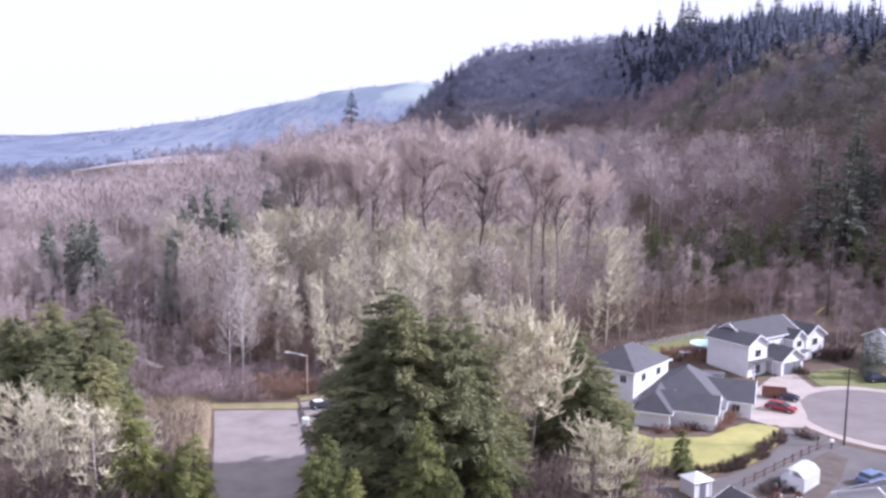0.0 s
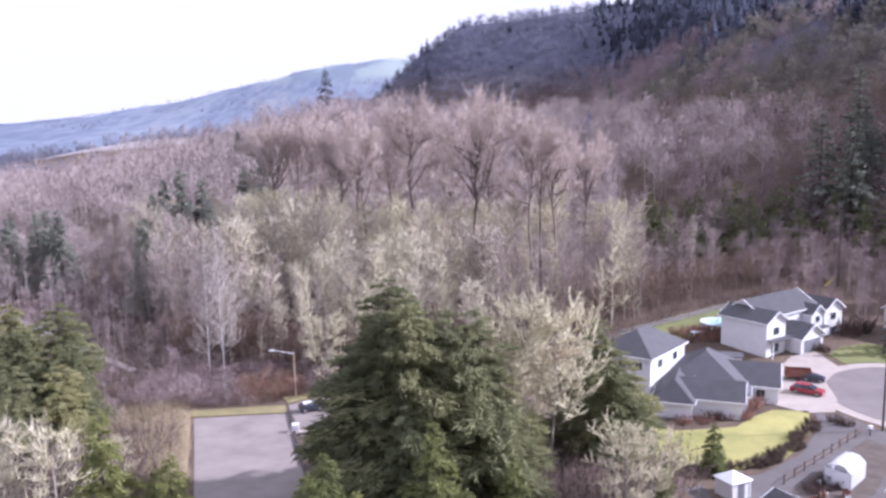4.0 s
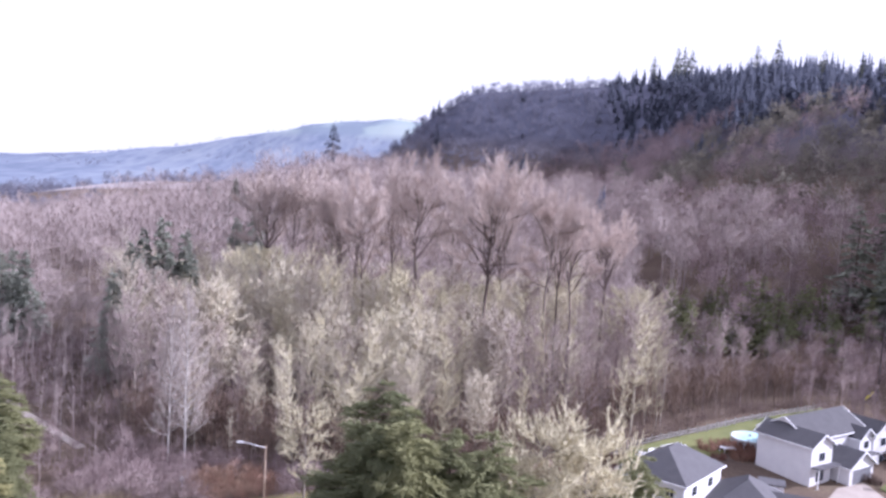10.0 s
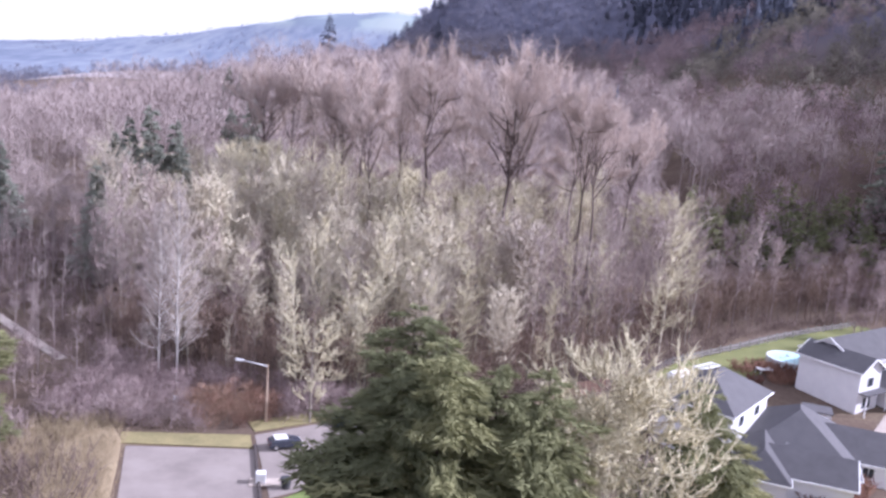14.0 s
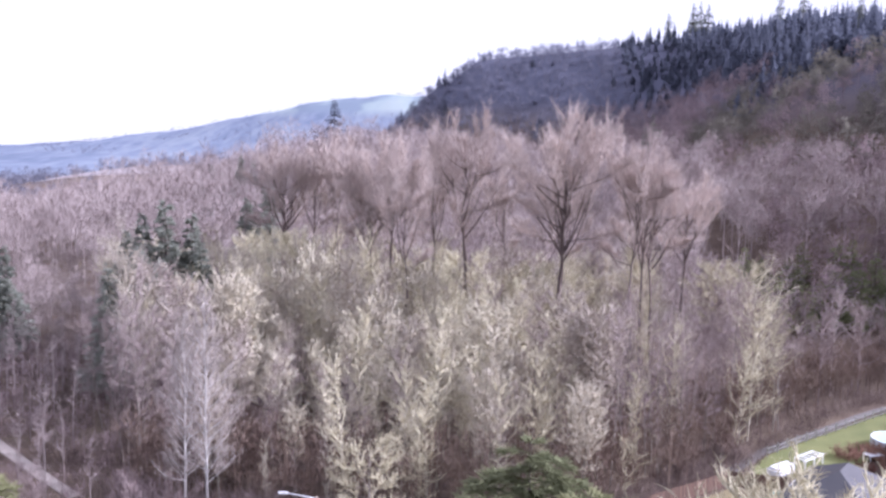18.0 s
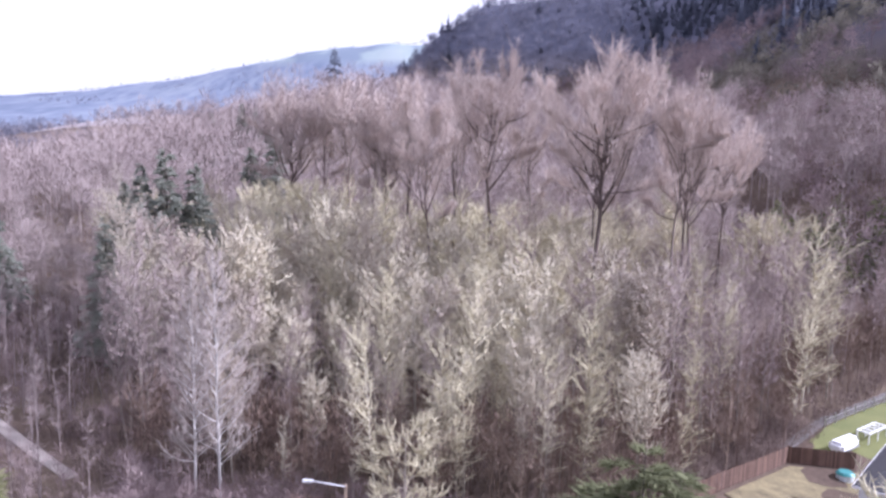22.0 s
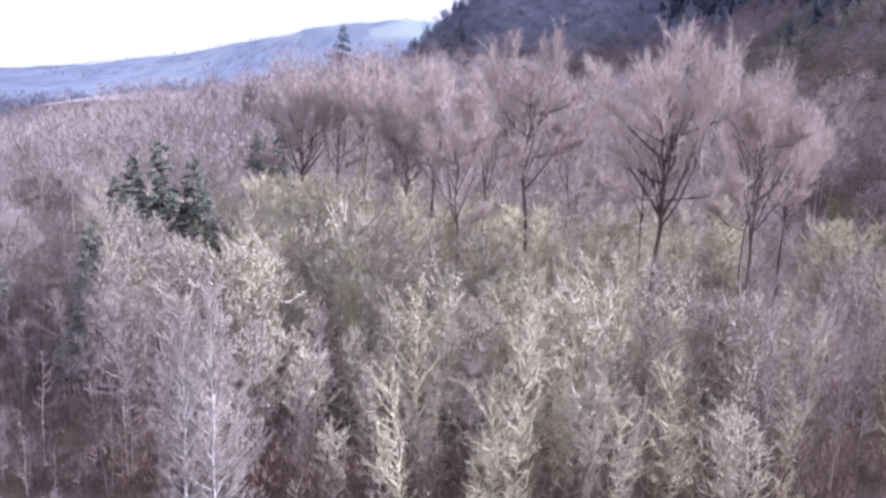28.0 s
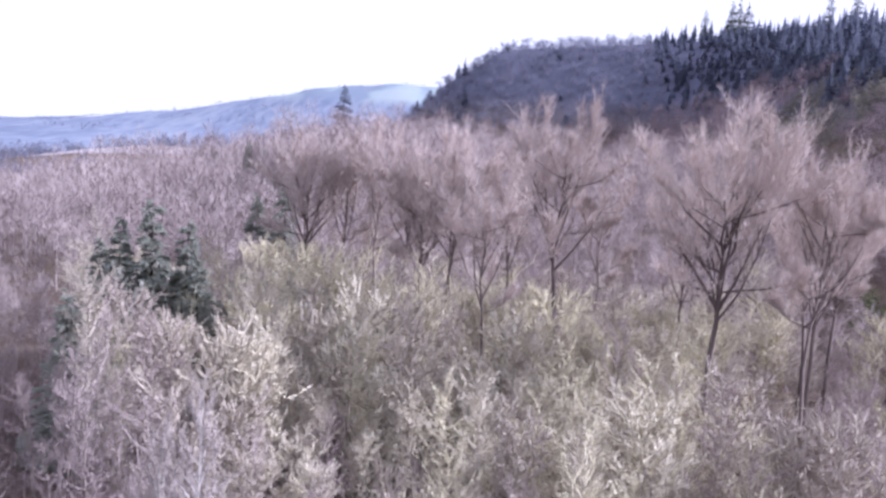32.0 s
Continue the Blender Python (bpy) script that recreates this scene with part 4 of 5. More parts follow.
near = scatter(rng, -75, 36, 79, 165, 3.7, lambda x, y: y > edge_y(x) + 1.0 and free(x, y) and x > left_bound(y))
near = [p for p in near if not in_hollow(*p) or rng.random() < 0.45]
near.sort(key=lambda p: (p[1] - 60) + abs(p[0] + 12) * 0.45)
first, rest = near[:300], near[300:]
for x, y in first:
    dull = -39 < x < -25 and y < 114                 # a low brown patch beside the birches
    hollow = in_hollow(x, y)
    pick = rng.random()
    brown = pick < (0.4 if dull else 0.8 if hollow else 0.93 if x < left_bound(y) + 12 and y < 125 else 0.7 if x > 14 else 0.65 if x > 3 and y < 123 else 0.1)
    bright = pick > (0.97 if x < -36 else 0.64) and not dull and not hollow
    plant("alder_tree", rng.choice(ALDERS_BROWN if brown else ALDERS_BRIGHT if bright else ALDERS_FINE if y < 108 and -42 < x < 12 else ALDERS), x, y,
          "bare brown alder with fine grey twigs" if brown else "bare alder thickly grown with cream-coloured lichen" if bright else "bare alder with pale yellow-grey lichen on its twigs", "tree", "alders at the edge of the wood",
          scale=rng.choice((0.9, 1.0, 1.2) if (-12 < x < 8 and 104 < y < 130) or (8 <= x < 18 and 108 < y < 123) else (0.6, 0.8, 0.9, 1.0, 1.2)) * rng.uniform(0.9, 1.1) * (0.92 + 0.25 * float(ease(y, 85, 125))) * (0.78 if dull else 0.7 if hollow else 1), turn=rng.uniform(0, 6.28), lean=(rng.gauss(0, 0.04), rng.gauss(0, 0.04)))


def pale_zone(x, y):
    return left_bound(y) < x < 22 and y < 182


mid_all = rest + scatter(rng, -135, 85, 90, 215, 5.0, lambda x, y: y > edge_y(x) + 1.5 and free(x, y) and not (x < 36 and y < 165) and x > left_bound(y))
mid_pale = [(x, y, rng.uniform(0.8, 1.3)) for x, y in mid_all if pale_zone(x, y) and rng.random() < 0.85]
mid_brown = [(x, y, rng.uniform(0.7, 1.2) * (0.4 if x > 38 and y > 152 else 1)) for x, y in mid_all if not pale_zone(x, y) or rng.random() < 0.1]
joined("alder_wood", MID_ALDER, mid_pale[::2], M_ALDER, "bare alder wood with pale lichen-grown twigs", "wood", rng)
joined("pale_wood", MID_ALDER, mid_pale[1::2], M_LICHEN, "bare wood with cream-coloured lichen on its twigs", "wood", rng)
joined("brown_wood", MID_ALDER, [p for p in mid_brown if p[1] < 165], M_BROWN, "bare brown broadleaf wood", "wood", rng)
joined("grey_wood", MID_ALDER, [p for p in mid_brown if p[1] >= 165], M_VALLEY, "bare mauve-grey broadleaf wood", "wood", rng)
whips = scatter(rng, -150, -38, 84, 165, 4.4, lambda x, y: x < left_bound(y) - 1.5 and x > -0.74 * (y + 20) and free(x, y) and abs(x + 71 + (y - 111) * 1.06) > 2.0)
joined("sapling_wood", WHIPS, [(x, y, rng.uniform(0.6, 1.25)) for x, y in whips], M_VALLEY, "sparse thin mauve-grey saplings in the valley", "wood", rng)
far_brown = [(x, y, rng.uniform(0.95, 1.45)) for x, y in scatter(rng, -430, 95, 212, 520, 10.0, lambda x, y: x > -0.76 * y and hill(x, y) < 22)]
far_brown += [(x, y, rng.uniform(0.45, 0.8)) for x, y in scatter(rng, -190, -66, 150, 216, 6.4, lambda x, y: x < left_bound(y) - 2 and x > -0.76 * (y + 15))]
joined("valley_wood", FAR_ALDER, far_brown, M_VALLEY, "bare mauve-grey valley wood stretching into the distance", "wood", rng)
dark = scatter(rng, -720, -20, 600, 1060, 13.0, lambda x, y: -0.72 * y < x < -90 - 0.06 * (y - 600) and not (-430 < x < -225 and 740 < y < 850))
joined("far_valley_wood", ROUND_TREES, [(x, y, rng.uniform(0.8, 1.5)) for x, y in dark], M_HAZY, "woods across the valley, tinted blue-grey for haze", "wood", rng)
crest_trees = [(x, 2500 + rng.uniform(-60, 20)) for x in np.arange(-1500, -140, 9.0) if noise.noise(Vector((x / 60.0, 3, 0))) > -0.05]
crest_trees += [(x, y) for x, y in scatter(rng, -1500, 40, 1950, 2480, 24.0, lambda x, y: noise.noise(Vector((x / 170.0, y / 130.0, 7))) > 0.16 and far_hills(x, y) < 125)]
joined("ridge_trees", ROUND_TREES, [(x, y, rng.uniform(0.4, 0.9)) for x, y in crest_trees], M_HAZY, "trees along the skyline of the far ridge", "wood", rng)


def fir_cover(x, y):
    """How far firs have taken over the hill: the crest, reaching lower down at its far end, and patches nearer by."""
    h = hill(x, y)
    patch = noise.noise(Vector((x / 45.0, y / 45.0, 0)))
    if y > 430:
        return h > np.interp(x, [10, 64, 106, 130], [26, 57, 67, 76]) + 5 * patch
    return h > 72 + 9 * patch or patch > 0.42


def on_slope(x, y):
    return y > edge_y(x) + 14 and x < 0.72 * y + 12 and hill(x, y) > (16 if x < 60 else 3.0) and y < 745 - 0.1 * x


def evergreen(x, y):
    """A belt of evergreen scrub half-way up the near end of the hill."""
    h, patch = hill(x, y), noise.noise(Vector((x / 30.0, y / 30.0, 5)))
    return 225 < y < 430 and 34 + 6 * patch < h < 74 and patch > -0.22


broad = [(x, y, rng.uniform(0.6, 1.15)) for x, y in scatter(rng, -110, 345, 165, 700, 6.9, on_slope) if not fir_cover(x, y)]
olive = [p for p in broad if evergreen(p[0], p[1])]
broad = [p for p in broad if not evergreen(p[0], p[1])]
joined("evergreen_scrub", ROUND_TREES, [(x, y, sc * rng.uniform(0.5, 1.0)) for x, y, sc in olive + [(x + 3, y + 3, k) for x, y, k in olive]], M_OLIVE, "dark olive-brown evergreen scrub on the hillside", "wood", rng)
joined("hillside_wood", HILL_TREES, broad, M_PINK, "bare reddish-brown wood on the hillside", "wood", rng)
slope = [p for p in scatter(rng, -120, 345, 165, 780, 5.6, on_slope) if fir_cover(*p)]
hump = [(x, y, rng.uniform(0.4, 0.85)) for x, y in slope if y > 560 and x < 95]
joined("hazy_wood", ROUND_TREES, hump, M_HAZY, "mixed wood on the far hump of the hill, tinted blue for haze", "wood", rng)
firs = [(x, y, rng.choice((0.35, 0.45, 0.55, 0.7, 0.85)) * rng.uniform(0.8, 1.1) * (0.75 if y > 560 else 1.0)) for x, y in slope if not (y > 560 and x < 95 and rng.random() < 0.96)]
joined("fir_wood", FAR_FIRS, firs, M_FAR_FIR, "fir wood along the crest of the hill, tinted blue for haze", "wood", rng)
for x, y, h in ((70, 418, 24), (66, 415, 20), (74, 422, 17), (54, 420, 15), (62, 424, 13)):
    plant("fir_tree", FIRS_FOOT[1], x, y, "dark fir alone among bare trees on the hillside", "tree", "lone firs on the hillside", h / 18, x)
for x, y, h in ((150, 684, 27), (156, 687, 28), (161, 683, 26), (133, 690, 22), (186, 600, 24), (192, 575, 26), (175, 450, 20), (170, 390, 18), (168, 360, 22), (180, 330, 20)):
    plant("fir_tree", FIRS_FOOT[0], x, y, "tall fir rising above the crest of the hill", "tree", "tall firs on the crest", h / 18, rng.uniform(0, 6.28))

# undergrowth
under = scatter(rng, -90, 70, 80, 150, 3.9, lambda x, y: y > edge_y(x) - 0.5)
joined("undergrowth", BRUSH, [(x, y, rng.uniform(0.7, 1.7)) for x, y in under], M_UNDER, "tangled brown undergrowth below the alders", "undergrowth", rng)
left = scatter(rng, -125, -40, 70, 160, 3.1, lambda x, y: x > -0.72 * (y + 25) and (abs(x + 71 + (y - 111) * 1.06) > 2.0 or y < 97) and not (-48 < x and y < 79))
joined("sapling_scrub", SAPLINGS, [(x, y, rng.uniform(0.35, 0.95)) for x, y in left], M_SCRUB, "brown scrub of thin bare saplings", "scrub", rng)
border = [(x, edge_y(x) + rng.uniform(0, 13)) for x in np.arange(-50, 75, 0.36)]
joined("wood_border", SAPLINGS, [(x, y, rng.uniform(0.7, 1.5)) for x, y in border if free(x, y)], M_BORDER, "bare brown saplings along the border of the wood", "scrub", rng)
strip = [(x, edge_y(x) - rng.uniform(0.2, 3.0)) for x in np.arange(22, 66, 0.8)] + [(x, edge_y(x) + rng.uniform(0.6, 5.0)) for x in np.arange(2, 22, 0.16)]
joined("edge_bramble", BRUSH, [(x, y, rng.uniform(0.5, 1.1)) for x, y in strip], M_UNDER, "dark brown bramble between the wood and the track", "bramble", rng)
bramble = scatter(rng, -48, -16, 76.6, 97, 1.35, lambda x, y: y > 77.0 + 0.2 * (x + 40) and (x < -27 or y > 81.6 + 0.3 * (x + 27)) and y < edge_y(x) + 2) + scatter(rng, -110, -46, 66, 150, 4.2, lambda x, y: y < edge_y(x) + 3 and abs(x + 71 + (y - 111) * 1.06) > 2.2)
red = [p for p in bramble if (p[0] + 29.5) ** 2 / 30 + (p[1] - 83.5) ** 2 / 26 < 1]
joined("bramble", MOUNDS, [(x, y, rng.uniform(0.6, 1.25)) for x, y in red], M_BRUSH, "reddish-brown bramble thicket at the street end", "bramble", rng)
joined("grey_brush", MOUNDS, [(x, y, rng.uniform(0.6, 1.5)) for x, y in bramble if (x, y) not in set(red)], M_SCRUB, "mauve-brown bare brush below the birches", "brush", rng)
tufts = scatter(rng, -48, -28, 44, 80, 0.75, lambda x, y: -37.2 - 0.55 * (y - 66) * (y < 66) - 11 < x < -38.6 + (74 - y) * 0.31 and y < 79)
joined("dry_grass", BRUSH, [(x, y, rng.uniform(0.2, 0.7)) for x, y in tufts], M_STRAW, "tall dry grass on the bank beside the street", "grass", rng)
side = scatter(rng, 62, 125, 112, 182, 4.6, lambda x, y: y < edge_y(x) + 16 and y > 126 - (x - 62) * 0.1 and x < 0.72 * y + 8)
joined("hillfoot_scrub", SCRUB_ALDER, [(x, y, rng.uniform(0.35, 0.75)) for x, y in side], M_SCRUB, "bare brown scrub at the foot of the hill", "scrub", rng)
fore = scatter(rng, 0, 24, 48, 62, 1.9, lambda x, y: x < 20 + 0.2 * (y - 50)) + scatter(rng, -22, 20, 28, 50, 2.6, lambda x, y: x > -14 + 0.25 * (40 - y) or y < 30) + scatter(rng, -60, -32, 26, 66, 2.6, lambda x, y: x < -33.5 - 0.3 * (y - 45))
joined("thicket", BRUSH, [(x, y, rng.uniform(0.9, 2.2)) for x, y in fore], M_UNDER, "bare brown thicket below the firs", "thicket", rng)

# ---- built things ----
def part(name, bm, mat, parent, label=""):
    me = bpy.data.meshes.new(name)
    bmesh.ops.recalc_face_normals(bm, faces=bm.faces[:])
    bm.to_mesh(me)
    bm.free()
    me.materials.append(mat)
    ob = new(name, me)
    ob.parent = parent
    return tagged(ob, label)


def box_bm(x0, x1, y0, y1, z0, z1, bevel=0.0):
    bm = bmesh.new()
    bmesh.ops.create_cube(bm, size=1.0, matrix=Matrix.Translation(((x0 + x1) / 2, (y0 + y1) / 2, (z0 + z1) / 2)) @ Matrix.Diagonal((x1 - x0, y1 - y0, z1 - z0, 1)))
    if bevel:
        bmesh.ops.bevel(bm, geom=bm.edges[:], offset=bevel, segments=2, affect="EDGES")
    return bm


def bar_bm(a, b, w, h):
    """A bar of that width and height from a to b."""
    a, b = Vector(a), Vector(b)
    bm = bmesh.new()
    m = Matrix.Translation((a + b) / 2) @ (b - a).to_track_quat("X", "Z").to_matrix().to_4x4() @ Matrix.Diagonal(((b - a).length, w, h, 1))
    bmesh.ops.create_cube(bm, size=1.0, matrix=m)
    return bm


def tube_bm(a, b, ra, rb, sides=10):
    a, b = Vector(a), Vector(b)
    bm = bmesh.new()
    m = Matrix.Translation((a + b) / 2) @ (b - a).to_track_quat("Z", "Y").to_matrix().to_4x4()
    bmesh.ops.create_cone(bm, cap_ends=True, segments=sides, radius1=ra, radius2=rb, depth=(b - a).length, matrix=m)
    return bm


def base(name, x, y, turn, label, category, group="", z=None):
    top = new(name)
    top.matrix_world = pose(x, y, gz(x, y) if z is None else z, 0, 0, turn)
    return tagged(top, label, category, group)


M_RED = surface("red_paint", (0.24, 0.025, 0.035), (0.32, 0.04, 0.05), 1, 0.25, 20, 0.0, specular=0.6)
M_DARK_PAINT = surface("dark_blue_car_paint", (0.03, 0.035, 0.05), (0.05, 0.055, 0.075), 1, 0.25, 20, 0.0, specular=0.6)
M_WHITE_PAINT = surface("white_car_paint", (0.72, 0.72, 0.73), (0.8, 0.8, 0.8), 1, 0.3, 20, 0.0, specular=0.5)
M_BLUE_PAINT = surface("pale_blue_car_paint", (0.12, 0.17, 0.29), (0.16, 0.22, 0.35), 1, 0.3, 20, 0.0, specular=0.5)
M_TYRE = surface("tyre_rubber", (0.02, 0.02, 0.02), (0.04, 0.04, 0.04), 3, 0.8, 30, 0.1)
M_METAL = surface("dull_metal", (0.45, 0.45, 0.46), (0.6, 0.6, 0.6), 2, 0.4, 20, 0.05, metallic=0.8)
M_LENS = surface("lamp_lens", (0.6, 0.6, 0.58), (0.75, 0.75, 0.72), 2, 0.15, 20, 0.0)
M_POLE = surface("weathered_wood_pole", (0.38, 0.29, 0.22), (0.55, 0.43, 0.33), 1.2, 0.9, 14, 0.3, stretch=(6, 6, 0.6))
M_POLE_DARK = surface("creosoted_pole", (0.05, 0.04, 0.04), (0.10, 0.085, 0.08), 1.2, 0.9, 14, 0.3, stretch=(6, 6, 0.6))
M_FENCE = surface("brown_fence_boards", (0.10, 0.062, 0.048), (0.19, 0.12, 0.09), 1.0, 0.9, 10, 0.3, random=0.4)
M_WHITE_CLOTH = surface("white_canvas", (0.76, 0.76, 0.78), (0.86, 0.86, 0.87), 0.8, 0.8, 10, 0.15)
M_RED_BUSH = wood_material("red_brown_stems", [(0.1, (0.13, 0.065, 0.05)), (0.5, (0.22, 0.115, 0.085)), (0.9, (0.32, 0.19, 0.13))])
M_BLUE_TARP = surface("blue_tarpaulin", (0.05, 0.13, 0.42), (0.10, 0.22, 0.60), 1.5, 0.5, 8, 0.3)
M_RUST = surface("rust_brown_steel", (0.15, 0.065, 0.045), (0.25, 0.11, 0.08), 0.9, 0.7, 12, 0.2)
M_POOL_WALL = surface("pale_pool_wall", (0.60, 0.66, 0.68), (0.70, 0.76, 0.78), 1, 0.5, 14, 0.05)
M_WATER = surface("pool_cover_turquoise", (0.42, 0.68, 0.72), (0.55, 0.80, 0.83), 0.7, 0.35, 6, 0.05)
M_TEAL = surface("teal_plastic", (0.05, 0.20, 0.20), (0.09, 0.30, 0.29), 1, 0.4, 12, 0.05)
M_YELLOW = surface("yellow_plastic", (0.70, 0.60, 0.05), (0.8, 0.7, 0.08), 2, 0.5, 20, 0.0)
M_DOOR = surface("grey_garage_door", (0.15, 0.15, 0.165), (0.20, 0.20, 0.215), 1, 0.6, 12, 0.05)
M_PLASTIC = surface("dark_plastic", (0.04, 0.04, 0.045), (0.08, 0.08, 0.085), 2, 0.6, 20, 0.05)


def roof_part(house, u0, u1, v0, v1, h, rise, kind, over=0.45, name="roof"):
    """A roof with thickness over a rectangle. kind: hip, or gable with its ridge along u or v."""
    half = min(u1 - u0, v1 - v0) / 2 if kind == "hip" else ((v1 - v0) / 2 if kind == "u" else (u1 - u0) / 2)
    z0, top = h - over * rise / half, h + rise
    a, b, c, d = u0 - over, u1 + over, v0 - over, v1 + over
    if kind == "hip":
        ho = half + over
        if u1 - u0 >= v1 - v0:
            r0, r1 = (a + ho, (c + d) / 2, top), (b - ho, (c + d) / 2, top)
            quads = [[(a, c, z0), (b, c, z0), r1, r0], [(b, d, z0), (a, d, z0), r0, r1], [(b, c, z0), (b, d, z0), r1], [(a, d, z0), (a, c, z0), r0]]
        else:
            r0, r1 = ((a + b) / 2, c + ho, top), ((a + b) / 2, d - ho, top)
            quads = [[(b, c, z0), (b, d, z0), r1, r0], [(a, d, z0), (a, c, z0), r0, r1], [(a, c, z0), (b, c, z0), r0], [(b, d, z0), (a, d, z0), r1]]
    elif kind == "u":
        m = (c + d) / 2
        quads = [[(a, c, z0), (b, c, z0), (b, m, top), (a, m, top)], [(b, d, z0), (a, d, z0), (a, m, top), (b, m, top)]]
    else:
        m = (a + b) / 2
        quads = [[(b, c, z0), (b, d, z0), (m, d, top), (m, c, top)], [(a, d, z0), (a, c, z0), (m, c, top), (m, d, top)]]
    bm = bmesh.new()
    seen = {}
    for q in quads:
        corners = []
        for p in q:
            key = tuple(round(x, 3) for x in p)
            if key not in seen:
                seen[key] = bm.verts.new(p)
            corners.append(seen[key])
        bm.faces.new(corners)
    rim = [(e.verts[0].co.copy(), e.verts[1].co.copy()) for e in bm.edges if len(e.link_faces) == 1]
    ext = bmesh.ops.extrude_face_region(bm, geom=bm.faces[:])
    for v in ext["geom"]:
        if isinstance(v, bmesh.types.BMVert):
            v.co.z += 0.14
    roof = part(name, bm, M_SHINGLE, house, "charcoal shingle roof")
    for p, q in rim:
        part("gutter", bar_bm(p + Vector((0, 0, 0.03)), q + Vector((0, 0, 0.03)), 0.13, 0.2), M_TRIM, roof, "white gutter")
    return roof


def walls(house, u0, u1, v0, v1, h, rise=0, kind="hip"):
    """The four outer walls of a block, with gables up to the roof where it has them."""
    t = 0.18
    for a, b, c, d in ((u0, u1, v0, v0 + t), (u0, u1, v1 - t, v1), (u0, u0 + t, v0 + t, v1 - t), (u1 - t, u1, v0 + t, v1 - t)):
        part("wall", box_bm(a, b, c, d, -0.4, h), M_SIDING, house)
    ends = ((v0, v0 + t), (v1 - t, v1)) if kind == "v" else ((u0, u0 + t), (u1 - t, u1)) if kind == "u" else ()
    for e0, e1 in ends:
        bm = bmesh.new()
        pts = [(u0, h), (u1, h), ((u0 + u1) / 2, h + rise)] if kind == "v" else [(v0, h), (v1, h), ((v0 + v1) / 2, h + rise)]
        rings = [[bm.verts.new((p, e, z) if kind == "v" else (e, p, z)) for p, z in pts] for e in (e0, e1)]
        bm.faces.new(rings[0]), bm.faces.new(rings[1])
        for i in range(3):
            bm.faces.new((rings[0][i], rings[0][(i + 1) % 3], rings[1][(i + 1) % 3], rings[1][i]))
        part("gable", bm, M_SIDING, house)


def opening(house, name, u, v, z, w, h, face, mat=None, bars=1):
    """A window or door set proud on a wall. face: the side that it looks to, as +u, -u, +v or -v."""
    s = 1 if face[0] == "+" else -1
    along_u = face[1] == "v"

    def bx(a0, a1, n0, n1, z0, z1):
        n0, n1 = sorted((s * n0, s * n1))
        return box_bm(u + a0, u + a1, v + n0, v + n1, z0, z1) if along_u else box_bm(u + n0, u + n1, v + a0, v + a1, z0, z1)

    frame_ob = part(name, bx(-w / 2 - 0.1, w / 2 + 0.1, 0.003, 0.05, z - 0.1, z + h + 0.1), M_TRIM, house, "white trim")
    n = max(1, bars)
    for i in range(n):
        a = -w / 2 + w * i / n
        part("panel" if mat else "pane", bx(a + 0.03, a + w / n - 0.03, 0.05, 0.07, z + 0.03, z + h - 0.03), mat or M_GLASS, frame_ob)
    return frame_ob


def block(house, u0, u1, v0, v1, h, rise, kind, name="roof"):
    walls(house, u0, u1, v0, v1, h, rise, kind)
    return roof_part(house, u0, u1, v0, v1, h, rise, kind, name=name)


# the low house by the lawn
h2 = base("house", 29.2, 78.4, -18, "low white house with charcoal hip and gable roofs beside a lawn", "house", "houses on the street", z=-2.15)
block(h2, -5.2, 6.9, 4.5, 18.5, 2.6, 4.05, "hip")
block(h2, -5.2, -0.2, -0.9, 10, 2.6, 2.0, "hip")
block(h2, -2.5, 6.2, 1.2, 7.4, 2.6, 1.75, "u")
block(h2, 4.0, 10.8, 9.3, 17.5, 2.6, 2.15, "u")
for u, v, z in ((2.2, 13.2, 4.9), (4.2, 11.5, 3.9), (-0.3, 6.5, 3.6)):
    part("roof_vent", tube_bm((u, v, z - 0.3), (u, v, z + 0.45), 0.13, 0.13), M_TRIM, h2, "white roof vent")
opening(h2, "window", -0.2, 0.2, 0.8, 0.9, 1.2, "+u", None, 1)
opening(h2, "garage_door", 10.8, 13.4, 0.05, 4.8, 2.15, "+u", M_DOOR, 4)
opening(h2, "window", 6.2, 4.3, 0.8, 1.4, 1.3, "+u", None, 2)
opening(h2, "window", 8.5, 9.3, 0.9, 1.2, 1.1, "-v", None, 2)
h2b = base("shed", 40.8, 101.0, -18, "small white shed with a flat grey roof behind a house", "shed", z=-1.9)
walls(h2b, -1.6, 1.6, -1.3, 1.3, 2.1)
part("roof", box_bm(-1.8, 1.8, -1.5, 1.5, 2.1, 2.25), M_SHINGLE, h2b)

# the two-storey house behind the low one
h1 = base("house", 24.6, 83.9, 53, "two-storey white house with a charcoal pyramid roof", "house", "houses on the street", z=-2.1)
block(h1, 0.4, 12.0, 0.4, 9.0, 6.7, 2.6, "hip")
for k in range(3):
    opening(h1, "window", 0.4, 2.2 + 2.6 * k, 4.6, 1.1, 1.2, "-u", None, 2)
opening(h1, "window", 3.5, 0.4, 4.6, 1.4, 1.2, "-v", None, 2)
opening(h1, "window", 8.5, 0.4, 4.6, 1.4, 1.2, "-v", None, 2)

